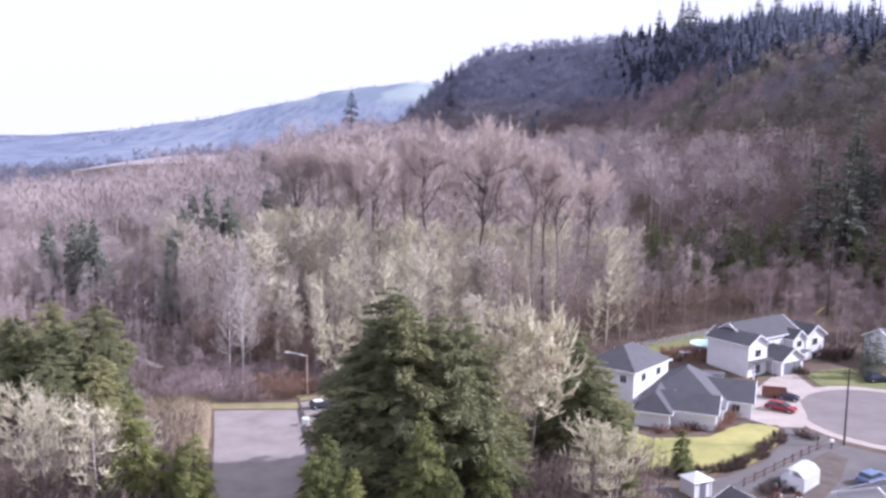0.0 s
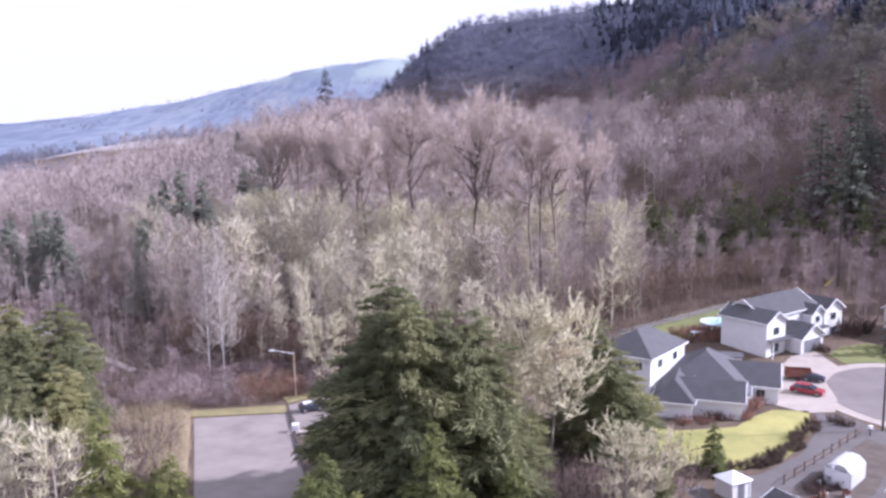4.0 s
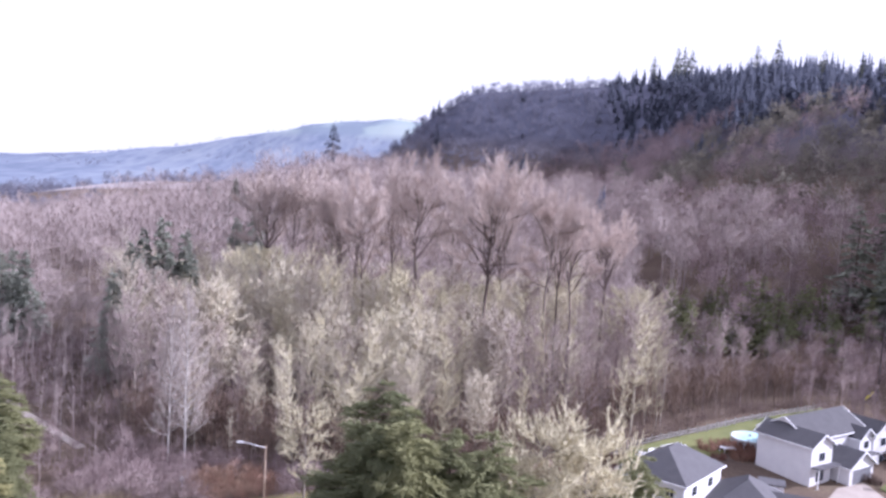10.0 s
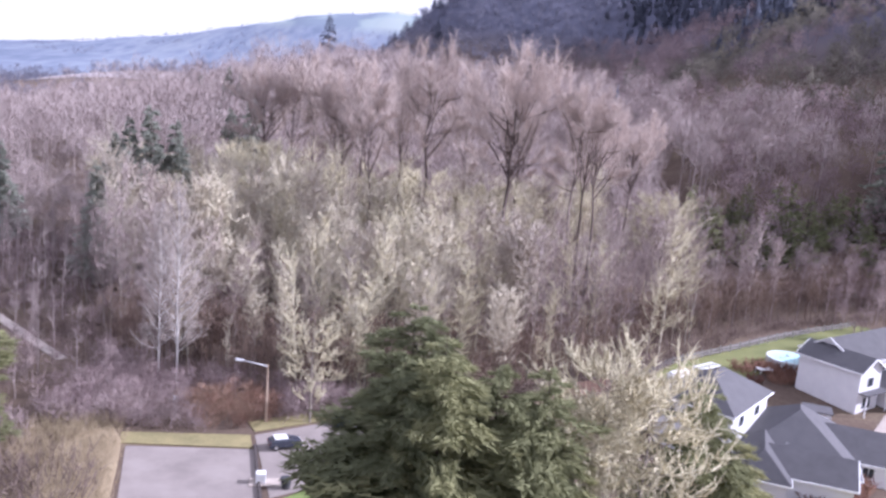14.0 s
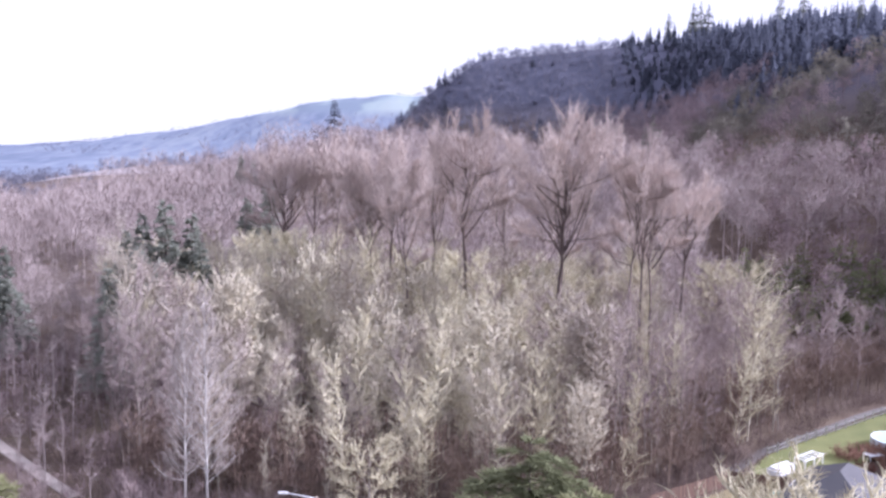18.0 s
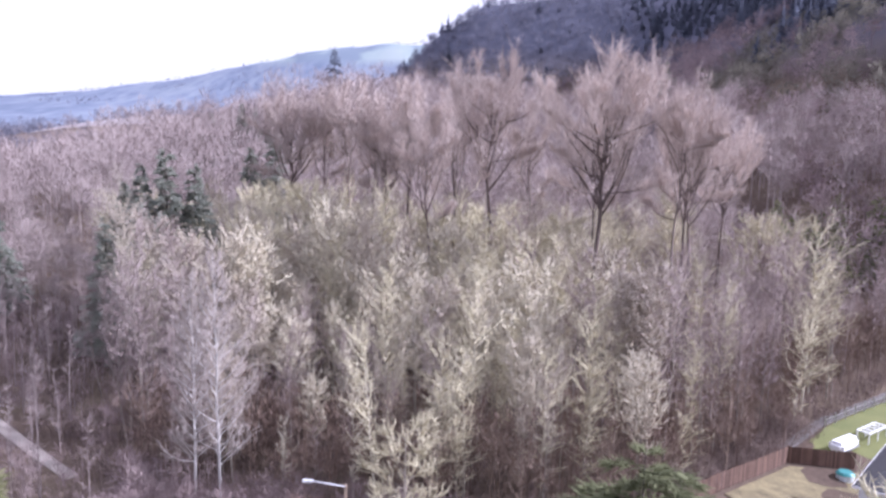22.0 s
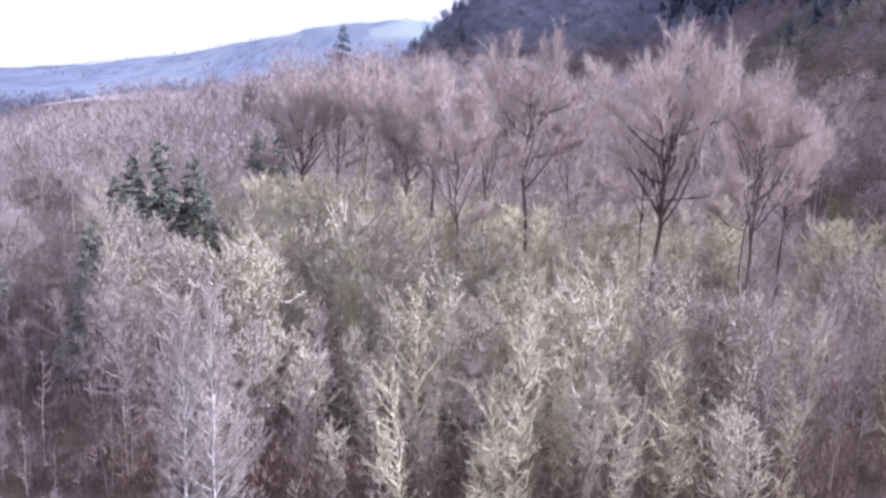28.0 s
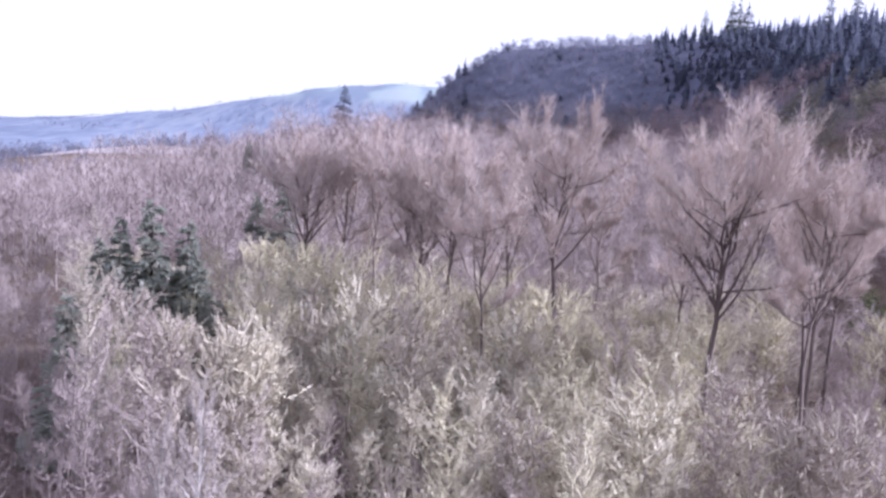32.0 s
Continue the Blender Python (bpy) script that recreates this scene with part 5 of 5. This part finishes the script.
# the long two-storey house on the turning circle
h3 = base("house", 47.8, 105.6, 37, "long two-storey white house with a front garage gable", "house", "houses on the street", z=-1.55)
block(h3, 2.6, 17.5, 2.2, 10.4, 6.0, 2.3, "u")
block(h3, 0, 5.2, 0, 9.0, 5.8, 1.5, "v")
block(h3, 5.9, 12.2, -2.6, 3.4, 2.75, 1.9, "v", "garage_roof")
block(h3, 17.0, 22.6, 0.2, 8.2, 5.4, 1.7, "v")
block(h3, 13.4, 17.0, 0.4, 3.4, 5.3, 1.3, "v")
part("porch_roof", box_bm(12.3, 17.2, -0.9, 2.2, 2.75, 2.9), M_SHINGLE, h3)
part("porch_roof", box_bm(0.1, 5.9, -1.3, 0.3, 2.7, 2.85), M_SHINGLE, h3)
for u in (0.3, 5.5):
    part("porch_post", box_bm(u - 0.07, u + 0.07, -1.2, -1.06, -0.3, 2.7), M_TRIM, h3)
opening(h3, "garage_door", 9.05, -2.6, 0.05, 4.9, 2.2, "-v", M_DOOR, 4)
opening(h3, "window", 2.6, 0, 3.4, 1.5, 1.3, "-v", None, 2)
opening(h3, "window", 2.4, 0, 0.4, 2.0, 1.6, "-v", None, 2)
opening(h3, "window", 15.2, 0.4, 3.5, 1.3, 1.2, "-v", None, 2)
opening(h3, "window", 19.8, 0.2, 3.4, 1.6, 1.3, "-v", None, 2)
opening(h3, "window", 19.8, 0.2, 0.7, 1.6, 1.4, "-v", None, 2)
opening(h3, "front_door", 14.6, 0.4, 0.1, 1.0, 2.05, "-v", M_RUST, 1)
part("roof_vent", tube_bm((7.0, 5.4, 6.6), (7.0, 5.4, 7.6), 0.1, 0.1), M_METAL, h3)

# roofs at the near end of the street
h4 = base("house", 37.2, 45.2, 30, "house roof of charcoal shingles beside the street", "house", "houses on the street", z=-2.2)
block(h4, 6.5, 19, -9.0, 1.5, 2.8, 2.6, "u")
h5 = base("house", 76.5, 113, 20, "white house with a grey roof among dark trees", "house", "houses on the street")
block(h5, 0, 10, 0, 8, 4.4, 2.0, "u")
opening(h5, "window", 3, 0, 3.3, 1.4, 1.2, "-v", None, 2)


# cars
def car(x, y, turn, paint, label, length=4.5, width=1.8, height=1.45, van=False):
    c = base("car", x, y, turn, label, "car", z=gz(x, y) + 0.06)
    L, W, H = length / 2, width / 2, height
    side = [(-L, 0.35), (-L, 0.8), (-L * 0.9, 0.95), (L * 0.45, 0.95), (L * 0.95, 0.75), (L, 0.4), (L * 0.95, 0.25), (-L * 0.95, 0.25)]
    bm = bmesh.new()
    rings = [[bm.verts.new((px, yy, pz)) for px, pz in side] for yy in (-W, W)]
    bm.faces.new(rings[0]), bm.faces.new(rings[1][::-1])
    for i in range(len(side)):
        j = (i + 1) % len(side)
        bm.faces.new((rings[0][i], rings[0][j], rings[1][j], rings[1][i]))
    bmesh.ops.bevel(bm, geom=bm.edges[:], offset=0.06, segments=2, affect="EDGES")
    body = part("body", bm, paint, c)
    back = -L * 0.95 if van else -L * 0.8
    cab = [(back, 0.93), (back + 0.25, H - 0.06), (L * 0.1, H - 0.06), (L * 0.5, 0.93)]
    bm = bmesh.new()
    rings = [[bm.verts.new((px, yy * (1 if pz < 1 else 0.84), pz)) for px, pz in cab] for yy in (-W * 0.94, W * 0.94)]
    bm.faces.new(rings[0]), bm.faces.new(rings[1][::-1])
    for i in range(4):
        j = (i + 1) % 4
        bm.faces.new((rings[0][i], rings[0][j], rings[1][j], rings[1][i]))
    part("cabin_glass", bm, M_GLASS, c, "dark window glass")
    part("cabin_roof", box_bm(back + 0.2, L * 0.14, -W * 0.8, W * 0.8, H - 0.08, H, 0.02), paint, c)
    for px in (-L * 0.62, L * 0.62):
        for s in (-1, 1):
            tyre = part("wheel", tube_bm((px, s * (W - 0.2), 0.32), (px, s * (W + 0.02), 0.32), 0.32, 0.32, 14), M_TYRE, c, "black tyre")
            part("rim", tube_bm((px, s * (W + 0.02), 0.32), (px, s * (W + 0.03), 0.32), 0.19, 0.19, 12), M_METAL, tyre)
    for s in (-1, 1):
        part("headlight", box_bm(L - 0.06, L + 0.015, s * W * 0.7 - 0.16, s * W * 0.7 + 0.16, 0.56, 0.7), M_LENS, c)
        part("tail_light", box_bm(-L - 0.015, -L + 0.05, s * W * 0.75 - 0.12, s * W * 0.75 + 0.12, 0.62, 0.8), M_RED, c)
    return c


car(48.3, 88.6, -36, M_RED, "red saloon car parked on a concrete driveway", 4.7)
# Shrunken car body stands in for a low covered thing by the trailer.
car(51.4, 94.4, -30, M_DARK_PAINT, "small low dark blue vehicle, shaped as a car, beside a trailer", 3.3, 1.5, 1.2)
car(-22.4, 76.1, 25, M_DARK_PAINT, "small dark car with a white roof on an asphalt driveway", 3.3, 1.5, 1.2).children[2].data.materials[0] = M_WHITE_PAINT
car(-14.6, 73.6, 15, M_WHITE_PAINT, "white car half hidden under a fir", 4.3)
car(50.6, 60.2, 35, M_BLUE_PAINT, "blue car parked on the street", 4.8)
car(70.2, 105.6, 10, M_DARK_PAINT, "dark car parked by the turning circle", 4.4)

# rust-brown trailer
tr = base("trailer", 49.4, 95.6, -14, "rust-brown high-sided trailer on a driveway", "trailer", z=gz(49.4, 95.6) + 0.1)
for a, b, c, d in ((-1.9, 1.9, -0.95, -0.87), (-1.9, 1.9, 0.87, 0.95), (-1.9, -1.82, -0.87, 0.87), (1.82, 1.9, -0.87, 0.87)):
    part("side_panel", box_bm(a, b, c, d, 0.45, 1.6), M_RUST, tr)
part("bed", box_bm(-1.8, 1.8, -0.86, 0.86, 0.45, 0.55), M_RUST, tr)
for s in (-1, 1):
    part("wheel", tube_bm((0, s * 0.96, 0.3), (0, s * 1.14, 0.3), 0.3, 0.3, 14), M_TYRE, tr)
for k in range(5):
    part("rib", box_bm(-1.6 + 0.8 * k - 0.04, -1.6 + 0.8 * k + 0.04, -1.0, -0.95, 0.45, 1.6), M_RUST, tr)

# pool
pool = base("swimming_pool", 44.4, 121.2, 0, "round above-ground pool with turquoise water", "pool")
part("pool_wall", tube_bm((0, 0, -0.2), (0, 0, 1.25), 3.2, 3.2, 28), M_POOL_WALL, pool)
part("water", tube_bm((0, 0, 1.25), (0, 0, 1.27), 3.1, 3.1, 28), M_WATER, pool)
for k in range(14):
    a = k * 2 * math.pi / 14
    part("upright", bar_bm((3.26 * math.cos(a), 3.26 * math.sin(a), -0.1), (3.26 * math.cos(a), 3.26 * math.sin(a), 1.3), 0.1, 0.1), M_TRIM, pool)
    b = (k + 1) * 2 * math.pi / 14
    part("rim", bar_bm((3.22 * math.cos(a), 3.22 * math.sin(a), 1.32), (3.22 * math.cos(b), 3.22 * math.sin(b), 1.32), 0.22, 0.05), M_TRIM, pool)
deck = base("garden_table", 39.4, 117.2, 20, "white garden table beside the pool", "table")
part("tabletop", box_bm(-1.1, 1.1, -0.7, 0.7, 0.7, 0.76), M_TRIM, deck)
for sx in (-1, 1):
    for sy in (-1, 1):
        part("leg", box_bm(sx * 1.0 - 0.04, sx * 1.0 + 0.04, sy * 0.6 - 0.04, sy * 0.6 + 0.04, 0, 0.7), M_TRIM, deck)


# white shelters
sheet("back_lot", [(33.5, 54.8), (41, 62.6), (49, 70.8), (50.6, 68), (47, 61), (43, 55), (38, 50.5), (34, 50)], surface("bare_brown_soil", (0.075, 0.06, 0.05), (0.15, 0.12, 0.10), 0.6, 0.95, 6, 0.4), 0.07, "bare brown soil of a cluttered lot", "yard")
crates = random.Random(31)
for i in range(9):
    x, y = 35.6 + crates.uniform(0, 4.6), 52.6 + crates.uniform(0, 4.2)
    w, d, h = crates.uniform(0.4, 1.1), crates.uniform(0.3, 0.8), crates.uniform(0.3, 0.8)
    box = base("crate", x, y, crates.uniform(0, 90), crates.choice(("pale plank crate on bare soil", "rust-brown scrap box on bare soil")), "crate", "clutter in the lot")
    paint = crates.choice((M_TRIM, M_FENCE, M_RUST))
    part("bottom", box_bm(-w / 2, w / 2, -d / 2, d / 2, 0.05, 0.12), paint, box)
    for a, b, c, e in ((-w / 2, w / 2, -d / 2, -d / 2 + 0.05), (-w / 2, w / 2, d / 2 - 0.05, d / 2), (-w / 2, -w / 2 + 0.05, -d / 2 + 0.05, d / 2 - 0.05), (w / 2 - 0.05, w / 2, -d / 2 + 0.05, d / 2 - 0.05)):
        part("side", box_bm(a, b, c, e, 0.12, h), paint, box)
def shelter(x, y, turn, w, d, h, rise, label):
    t = base("canopy_tent", x, y, turn, label, "tent")
    bm = bmesh.new()
    pts = [(-w / 2, 0.1), (-w / 2, h), (-w / 4, h + rise * 0.8), (0, h + rise), (w / 4, h + rise * 0.8), (w / 2, h), (w / 2, 0.1)]
    rings = [[bm.verts.new((px, yy, pz)) for px, pz in pts] for yy in (-d / 2, d / 2)]
    for i in range(len(pts) - 1):
        bm.faces.new((rings[0][i], rings[0][i + 1], rings[1][i + 1], rings[1][i]))
    bmesh.ops.solidify(bm, geom=bm.faces[:], thickness=0.04)
    part("cover", bm, M_WHITE_CLOTH, t, "white canvas cover")
    for sx in (-1, 1):
        for sy in (-1, 1):
            part("leg", tube_bm((sx * (w / 2 - 0.06), sy * (d / 2 - 0.06), 0), (sx * (w / 2 - 0.06), sy * (d / 2 - 0.06), h), 0.04, 0.04, 8), M_METAL, t)
    for y0 in (d / 2 - 0.1, -d / 2 + 0.06):
        part("end_wall", box_bm(-w / 2 + 0.05, w / 2 - 0.05, y0, y0 + 0.04, 0.1, h), M_WHITE_CLOTH, t)
    return t


booth = base("garden_booth", 27.4, 54.4, 28, "small square white garden booth with a pyramid roof", "shed")
for a, b, c, d in ((-1.25, 1.25, -1.25, -1.15), (-1.25, 1.25, 1.15, 1.25), (-1.25, -1.15, -1.15, 1.15), (1.15, 1.25, -1.15, 1.15)):
    part("wall", box_bm(a, b, c, d, -0.1, 2.05), M_SIDING, booth)
for a in (-1.22, 1.22):
    for c in (-1.22, 1.22):
        part("corner_post", box_bm(a - 0.09, a + 0.09, c - 0.09, c + 0.09, -0.1, 2.1, 0.02), M_TRIM, booth)
part("door", box_bm(-0.45, 0.45, -1.29, -1.253, 0.02, 1.85), M_DOOR, booth, "grey door")
bm = bmesh.new()
bmesh.ops.create_cone(bm, cap_ends=True, segments=4, radius1=2.15, radius2=0.12, depth=0.75, matrix=Matrix.Translation((0, 0, 2.47)) @ Matrix.Rotation(math.pi / 4, 4, "Z"))
part("roof", bm, M_WHITE_CLOTH, booth, "white canvas roof")
garden_shed = base("shed", 31.0, 46.6, 24, "garden shed with a dark shingle roof and white fascia", "shed")
block(garden_shed, -2.5, 2.5, -2.2, 2.2, 2.0, 1.3, "v")
shelter(40.9, 58.2, -42, 3.0, 4.6, 1.9, 0.8, "large white canvas car shelter beside the street")

boat = base("covered_boat", 25.6, 110.8, 40, "white covered boat on a trailer behind the houses", "boat")
bm = box_bm(-2.1, 2.1, -0.9, 0.9, 0.5, 1.7, 0.35)
bmesh.ops.subdivide_edges(bm, edges=bm.edges[:], cuts=1)
for v in bm.verts:
    v.co.y *= 1 - 0.35 * max(0, v.co.x / 2.1) ** 2
part("cover", bm, M_WHITE_CLOTH, boat)
part("trailer_frame", box_bm(-1.9, 2.6, -0.5, 0.5, 0.3, 0.48), M_METAL, boat)
for s in (-1, 1):
    part("wheel", tube_bm((-0.5, s * 0.6, 0.28), (-0.5, s * 0.78, 0.28), 0.28, 0.28, 14), M_TYRE, boat)
rack = base("ladder_rack", 30.3, 114.6, 40, "white steel ladder rack behind the houses", "rack")
for s in (-1, 1):
    part("rail", bar_bm((-2.2, s * 0.7, 1.3), (2.2, s * 0.7, 1.3), 0.16, 0.16), M_TRIM, rack)
    for k in (-2.1, 0, 2.1):
        part("leg", bar_bm((k, s * 0.7, 0), (k, s * 0.7, 1.3), 0.1, 0.1), M_TRIM, rack)
for k in range(5):
    part("rung", bar_bm((-2.0 + k, -0.7, 1.3), (-2.0 + k, 0.7, 1.3), 0.22, 0.12), M_TRIM, rack)


# fences
def fence(points, height, label, mat, rail_only=False):
    x0, y0 = points[0]
    f = base("fence", x0, y0, 0, label, "fence")
    z0 = gz(x0, y0)
    for (ax, ay), (bx, by) in zip(points, points[1:]):
        n = max(1, round(math.hypot(bx - ax, by - ay) / 2.4))
        for i in range(n):
            p = [ax + (bx - ax) * i / n, ay + (by - ay) * i / n]
            q = [ax + (bx - ax) * (i + 1) / n, ay + (by - ay) * (i + 1) / n]
            zp, zq = gz(*p) - z0, gz(*q) - z0
            part("post", box_bm(p[0] - x0 - 0.05, p[0] - x0 + 0.05, p[1] - y0 - 0.05, p[1] - y0 + 0.05, zp - 0.3, zp + height + 0.08), mat, f)
            for hgt in ((0.35, 0.95) if rail_only else (0.4, height - 0.25)):
                part("rail", bar_bm((p[0] - x0, p[1] - y0, zp + hgt), (q[0] - x0, q[1] - y0, zq + hgt), 0.05, 0.1), mat, f)
            if not rail_only:
                for k in range(12):
                    w = (k + 0.5) / 12
                    bx0, by0, bz0 = p[0] + (q[0] - p[0]) * w - x0, p[1] + (q[1] - p[1]) * w - y0, zp + (zq - zp) * w
                    plank = box_bm(-0.095, 0.095, -0.065, -0.035, 0.05, height + rng.uniform(-0.04, 0.04))
                    plank.transform(Matrix.Translation((bx0, by0, bz0)) @ Matrix.Rotation(math.atan2(by - ay, bx - ax), 4, "Z"))
                    part("board", plank, mat, f)
    return f


fence([(4, 93.5), (7.7, 97.1), (13, 102.1), (18, 107), (25.2, 107)], 1.9, "brown board fence between the yards and the wood", M_FENCE)
fence([(26, 117.2), (35, 124.6), (45, 132.4), (56, 141), (66, 148.4)], 1.3, "grey rail fence along the gravel track", M_METAL, rail_only=True)
fence([(33.9, 57.2), (41, 64.4), (49.2, 72.6)], 1.2, "weathered rail fence beside the street", M_FENCE, rail_only=True)

# street lamp
lamp = base("street_lamp", -25.7, 82.0, 0, "street lamp on a weathered wooden pole with a long metal arm", "street lamp")
part("pole", tube_bm((0, 0, -0.3), (-0.05, 0, 6.5), 0.16, 0.11, 12), M_POLE, lamp)
part("arm", tube_bm((-0.05, -0.05, 6.3), (-2.6, -0.6, 6.95), 0.07, 0.06, 8), M_TRIM, lamp, "pale metal arm")
head = part("lamp_head", box_bm(-3.35, -2.5, -0.85, -0.5, 6.86, 7.08, 0.06), M_TRIM, lamp, "pale metal lamp head")
part("lens", box_bm(-3.25, -2.75, -0.8, -0.55, 6.84, 6.88, 0.01), M_LENS, head)


def utility_pole(x, y, h, label, yellow=False):
    p = base("utility_pole", x, y, 0, label, "pole")
    part("pole", tube_bm((0, 0, -0.3), (0, 0, h), 0.15, 0.1, 10), M_POLE_DARK, p)
    part("crossarm", bar_bm((-0.9, 0, h - 0.6), (0.9, 0, h - 0.6), 0.09, 0.11), M_POLE_DARK, p)
    for k in (-0.8, 0, 0.8):
        part("insulator", tube_bm((k, 0, h - 0.55), (k, 0, h - 0.38), 0.05, 0.03, 8), M_LENS, p)
    if yellow:
        part("guy_wire", tube_bm((0, 0, 2.7), (-2.9, -0.1, 0), 0.015, 0.015, 6), M_METAL, p)
        part("guy_guard", tube_bm((-0.8, -0.03, 1.96), (-2.75, -0.1, 0.14), 0.17, 0.17, 8), M_YELLOW, p, "yellow plastic guard")
    return p


utility_pole(52.2, 73.6, 11, "slim dark utility pole beside the street")
utility_pole(79.8, 155.4, 21, "tall dark utility pole with a yellow guy guard", True)

# small things at the street end
post = base("marker_post", -36.3, 84.0, 0, "small white marker post in brown brush", "post")
part("post", box_bm(-0.09, 0.09, -0.09, 0.09, -0.2, 1.3, 0.02), M_TRIM, post)
part("plate", box_bm(-0.22, 0.22, -0.13, -0.09, 0.75, 1.3, 0.02), M_TRIM, post)
ped = base("utility_box", -22.9, 68.2, 10, "white utility box on a concrete pad", "utility box")
part("pad", box_bm(-1.1, 1.6, -0.8, 0.8, -0.2, 0.12, 0.03), M_CONCRETE, ped)
part("cabinet", box_bm(-0.5, 0.4, -0.4, 0.4, 0.12, 1.1, 0.04), M_TRIM, ped)
bin_ob = base("rubbish_bin", -20.5, 67.6, 0, "dark wheeled rubbish bin beside the driveway", "bin")
part("body", tube_bm((0, 0, 0.08), (0, 0, 1.0), 0.4, 0.52, 12), M_PLASTIC, bin_ob)
part("lid", tube_bm((0, 0, 1.0), (0, 0, 1.08), 0.56, 0.5, 12), M_PLASTIC, bin_ob)
meter = base("mail_box", 49.8, 71.8, 20, "small white mail box on a dark post", "mail box")
part("post", box_bm(-0.06, 0.06, -0.06, 0.06, -0.2, 1.0), M_POLE_DARK, meter)
part("box", box_bm(-0.3, 0.3, -0.22, 0.22, 1.0, 1.4, 0.05), M_TRIM, meter)
tub = base("garden_tub", 23.2, 104.6, 0, "round white garden tub with a teal cover", "tub")
part("body", tube_bm((0, 0, -0.05), (0, 0, 0.62), 0.86, 0.92, 18), M_POOL_WALL, tub)
part("cover", tube_bm((0, 0, 0.62), (0, 0, 0.86), 0.98, 0.7, 18), M_TEAL, tub)
tarp = base("tarpaulin", -17.6, 83.0, 20, "blue tarpaulin over a stack of goods", "tarpaulin")
bm = box_bm(-0.9, 0.9, -0.7, 0.7, -0.1, 1.1, 0.25)
bmesh.ops.subdivide_edges(bm, edges=bm.edges[:], cuts=1)
for v in bm.verts:
    v.co += Vector(noise.noise_vector(v.co * 1.3)) * 0.22
part("cover", bm, M_BLUE_TARP, tarp)
kerb = base("kerb", -25.3, 75.6, 0, "low dark timber kerb along the street", "kerb")
KERB = [(-25.3, 75.6), (-23.4, 69), (-21.3, 62), (-18.6, 53.2), (-15.8, 44)]
for (ax, ay), (bx, by) in zip(KERB, KERB[1:]):
    part("timber", bar_bm((ax + 25.3, ay - 75.6, 0.14), (bx + 25.3, by - 75.6, 0.14), 0.28, 0.4), M_POLE_DARK, kerb)

# planting round the lawn and behind the long house
plant("fir_tree", FIRS_FOOT[0], 69.2, 107.6, "dark columnar fir beside a lawn", "tree", "", 0.5, 0.0)
plant("fir_tree", FIRS_FOOT[1], 72, 110.5, "dark columnar fir beside a lawn", "tree", "", 0.42, 1.0)
for x, y, sc in ((67.6, 117.5, 0.5), (70.4, 116, 0.42), (65.5, 119.5, 0.45)):
    plant("bare_tree", ALDERS_BROWN[0], x, y, "small bare brown tree behind a house", "tree", "bare trees behind the house", sc, x)
HEDGES = [array_mesh("hedge_crown", brush(rng, 1.1, 0.8, 60, 6), M_HEDGE) for _ in range(3)]


RED_BUSHES = [array_mesh("bush_crown", brush(rng, 1.1, 0.8, 60, 6), M_RED_BUSH) for _ in range(3)]


def bush(x, y, sc, label):
    ob = new("bush", rng.choice(RED_BUSHES if label.startswith("reddish") else HEDGES))
    ob.matrix_world = pose(x, y, gz(x, y), 0, 0, rng.uniform(0, 360)) @ Matrix.Scale(sc, 4)
    tagged(ob, label, "bush", "bushes round the lawn")


for i in range(9):
    bush(24.6 + 1.05 * i, 60.4 + 0.28 * i + 0.3 * math.sin(i * 3), rng.uniform(0.7, 1.2), "dark low bush edging the lawn")
for i in range(16):
    u = i / 15
    x = 33.2 + 10.6 * u + 0.5 * math.sin(i)
    bush(x, 63.2 + 12.5 * u ** 1.4 + 0.4 * math.cos(i * 2), rng.uniform(0.8, 1.25), "dark low bush edging the lawn")
for x, y, sc in ((32.0, 79.0, 1.5), (33.2, 78.4, 1.4), (35.9, 78.2, 1.2), (37.9, 82.8, 2.2), (38.9, 84.0, 1.8), (36.6, 80.5, 1.6), (27.4, 76.6, 1.3), (30.2, 76.8, 1.2)):
    bush(x, y, sc, "reddish-brown bare bush against a white house wall")
for i in range(22):
    x = 36 + rng.uniform(0, 10)
    bush(x, 112.5 + rng.uniform(0, 6.5) + (x - 36) * 0.3, rng.uniform(1.1, 2.0), "reddish-brown bare bush in a back yard")
for x, y, sc in ((57.6, 109.6, 1.5), (58.6, 108.8, 1.2), (66.5, 117.5, 3.2), (68.5, 119, 3.4), (47.5, 76.5, 1.3), (48.6, 75.6, 1.1), (36.6, 55.5, 1.4), (38.5, 56.5, 1.5)):
    bush(x, y, sc, "brown bare bush beside a drive")
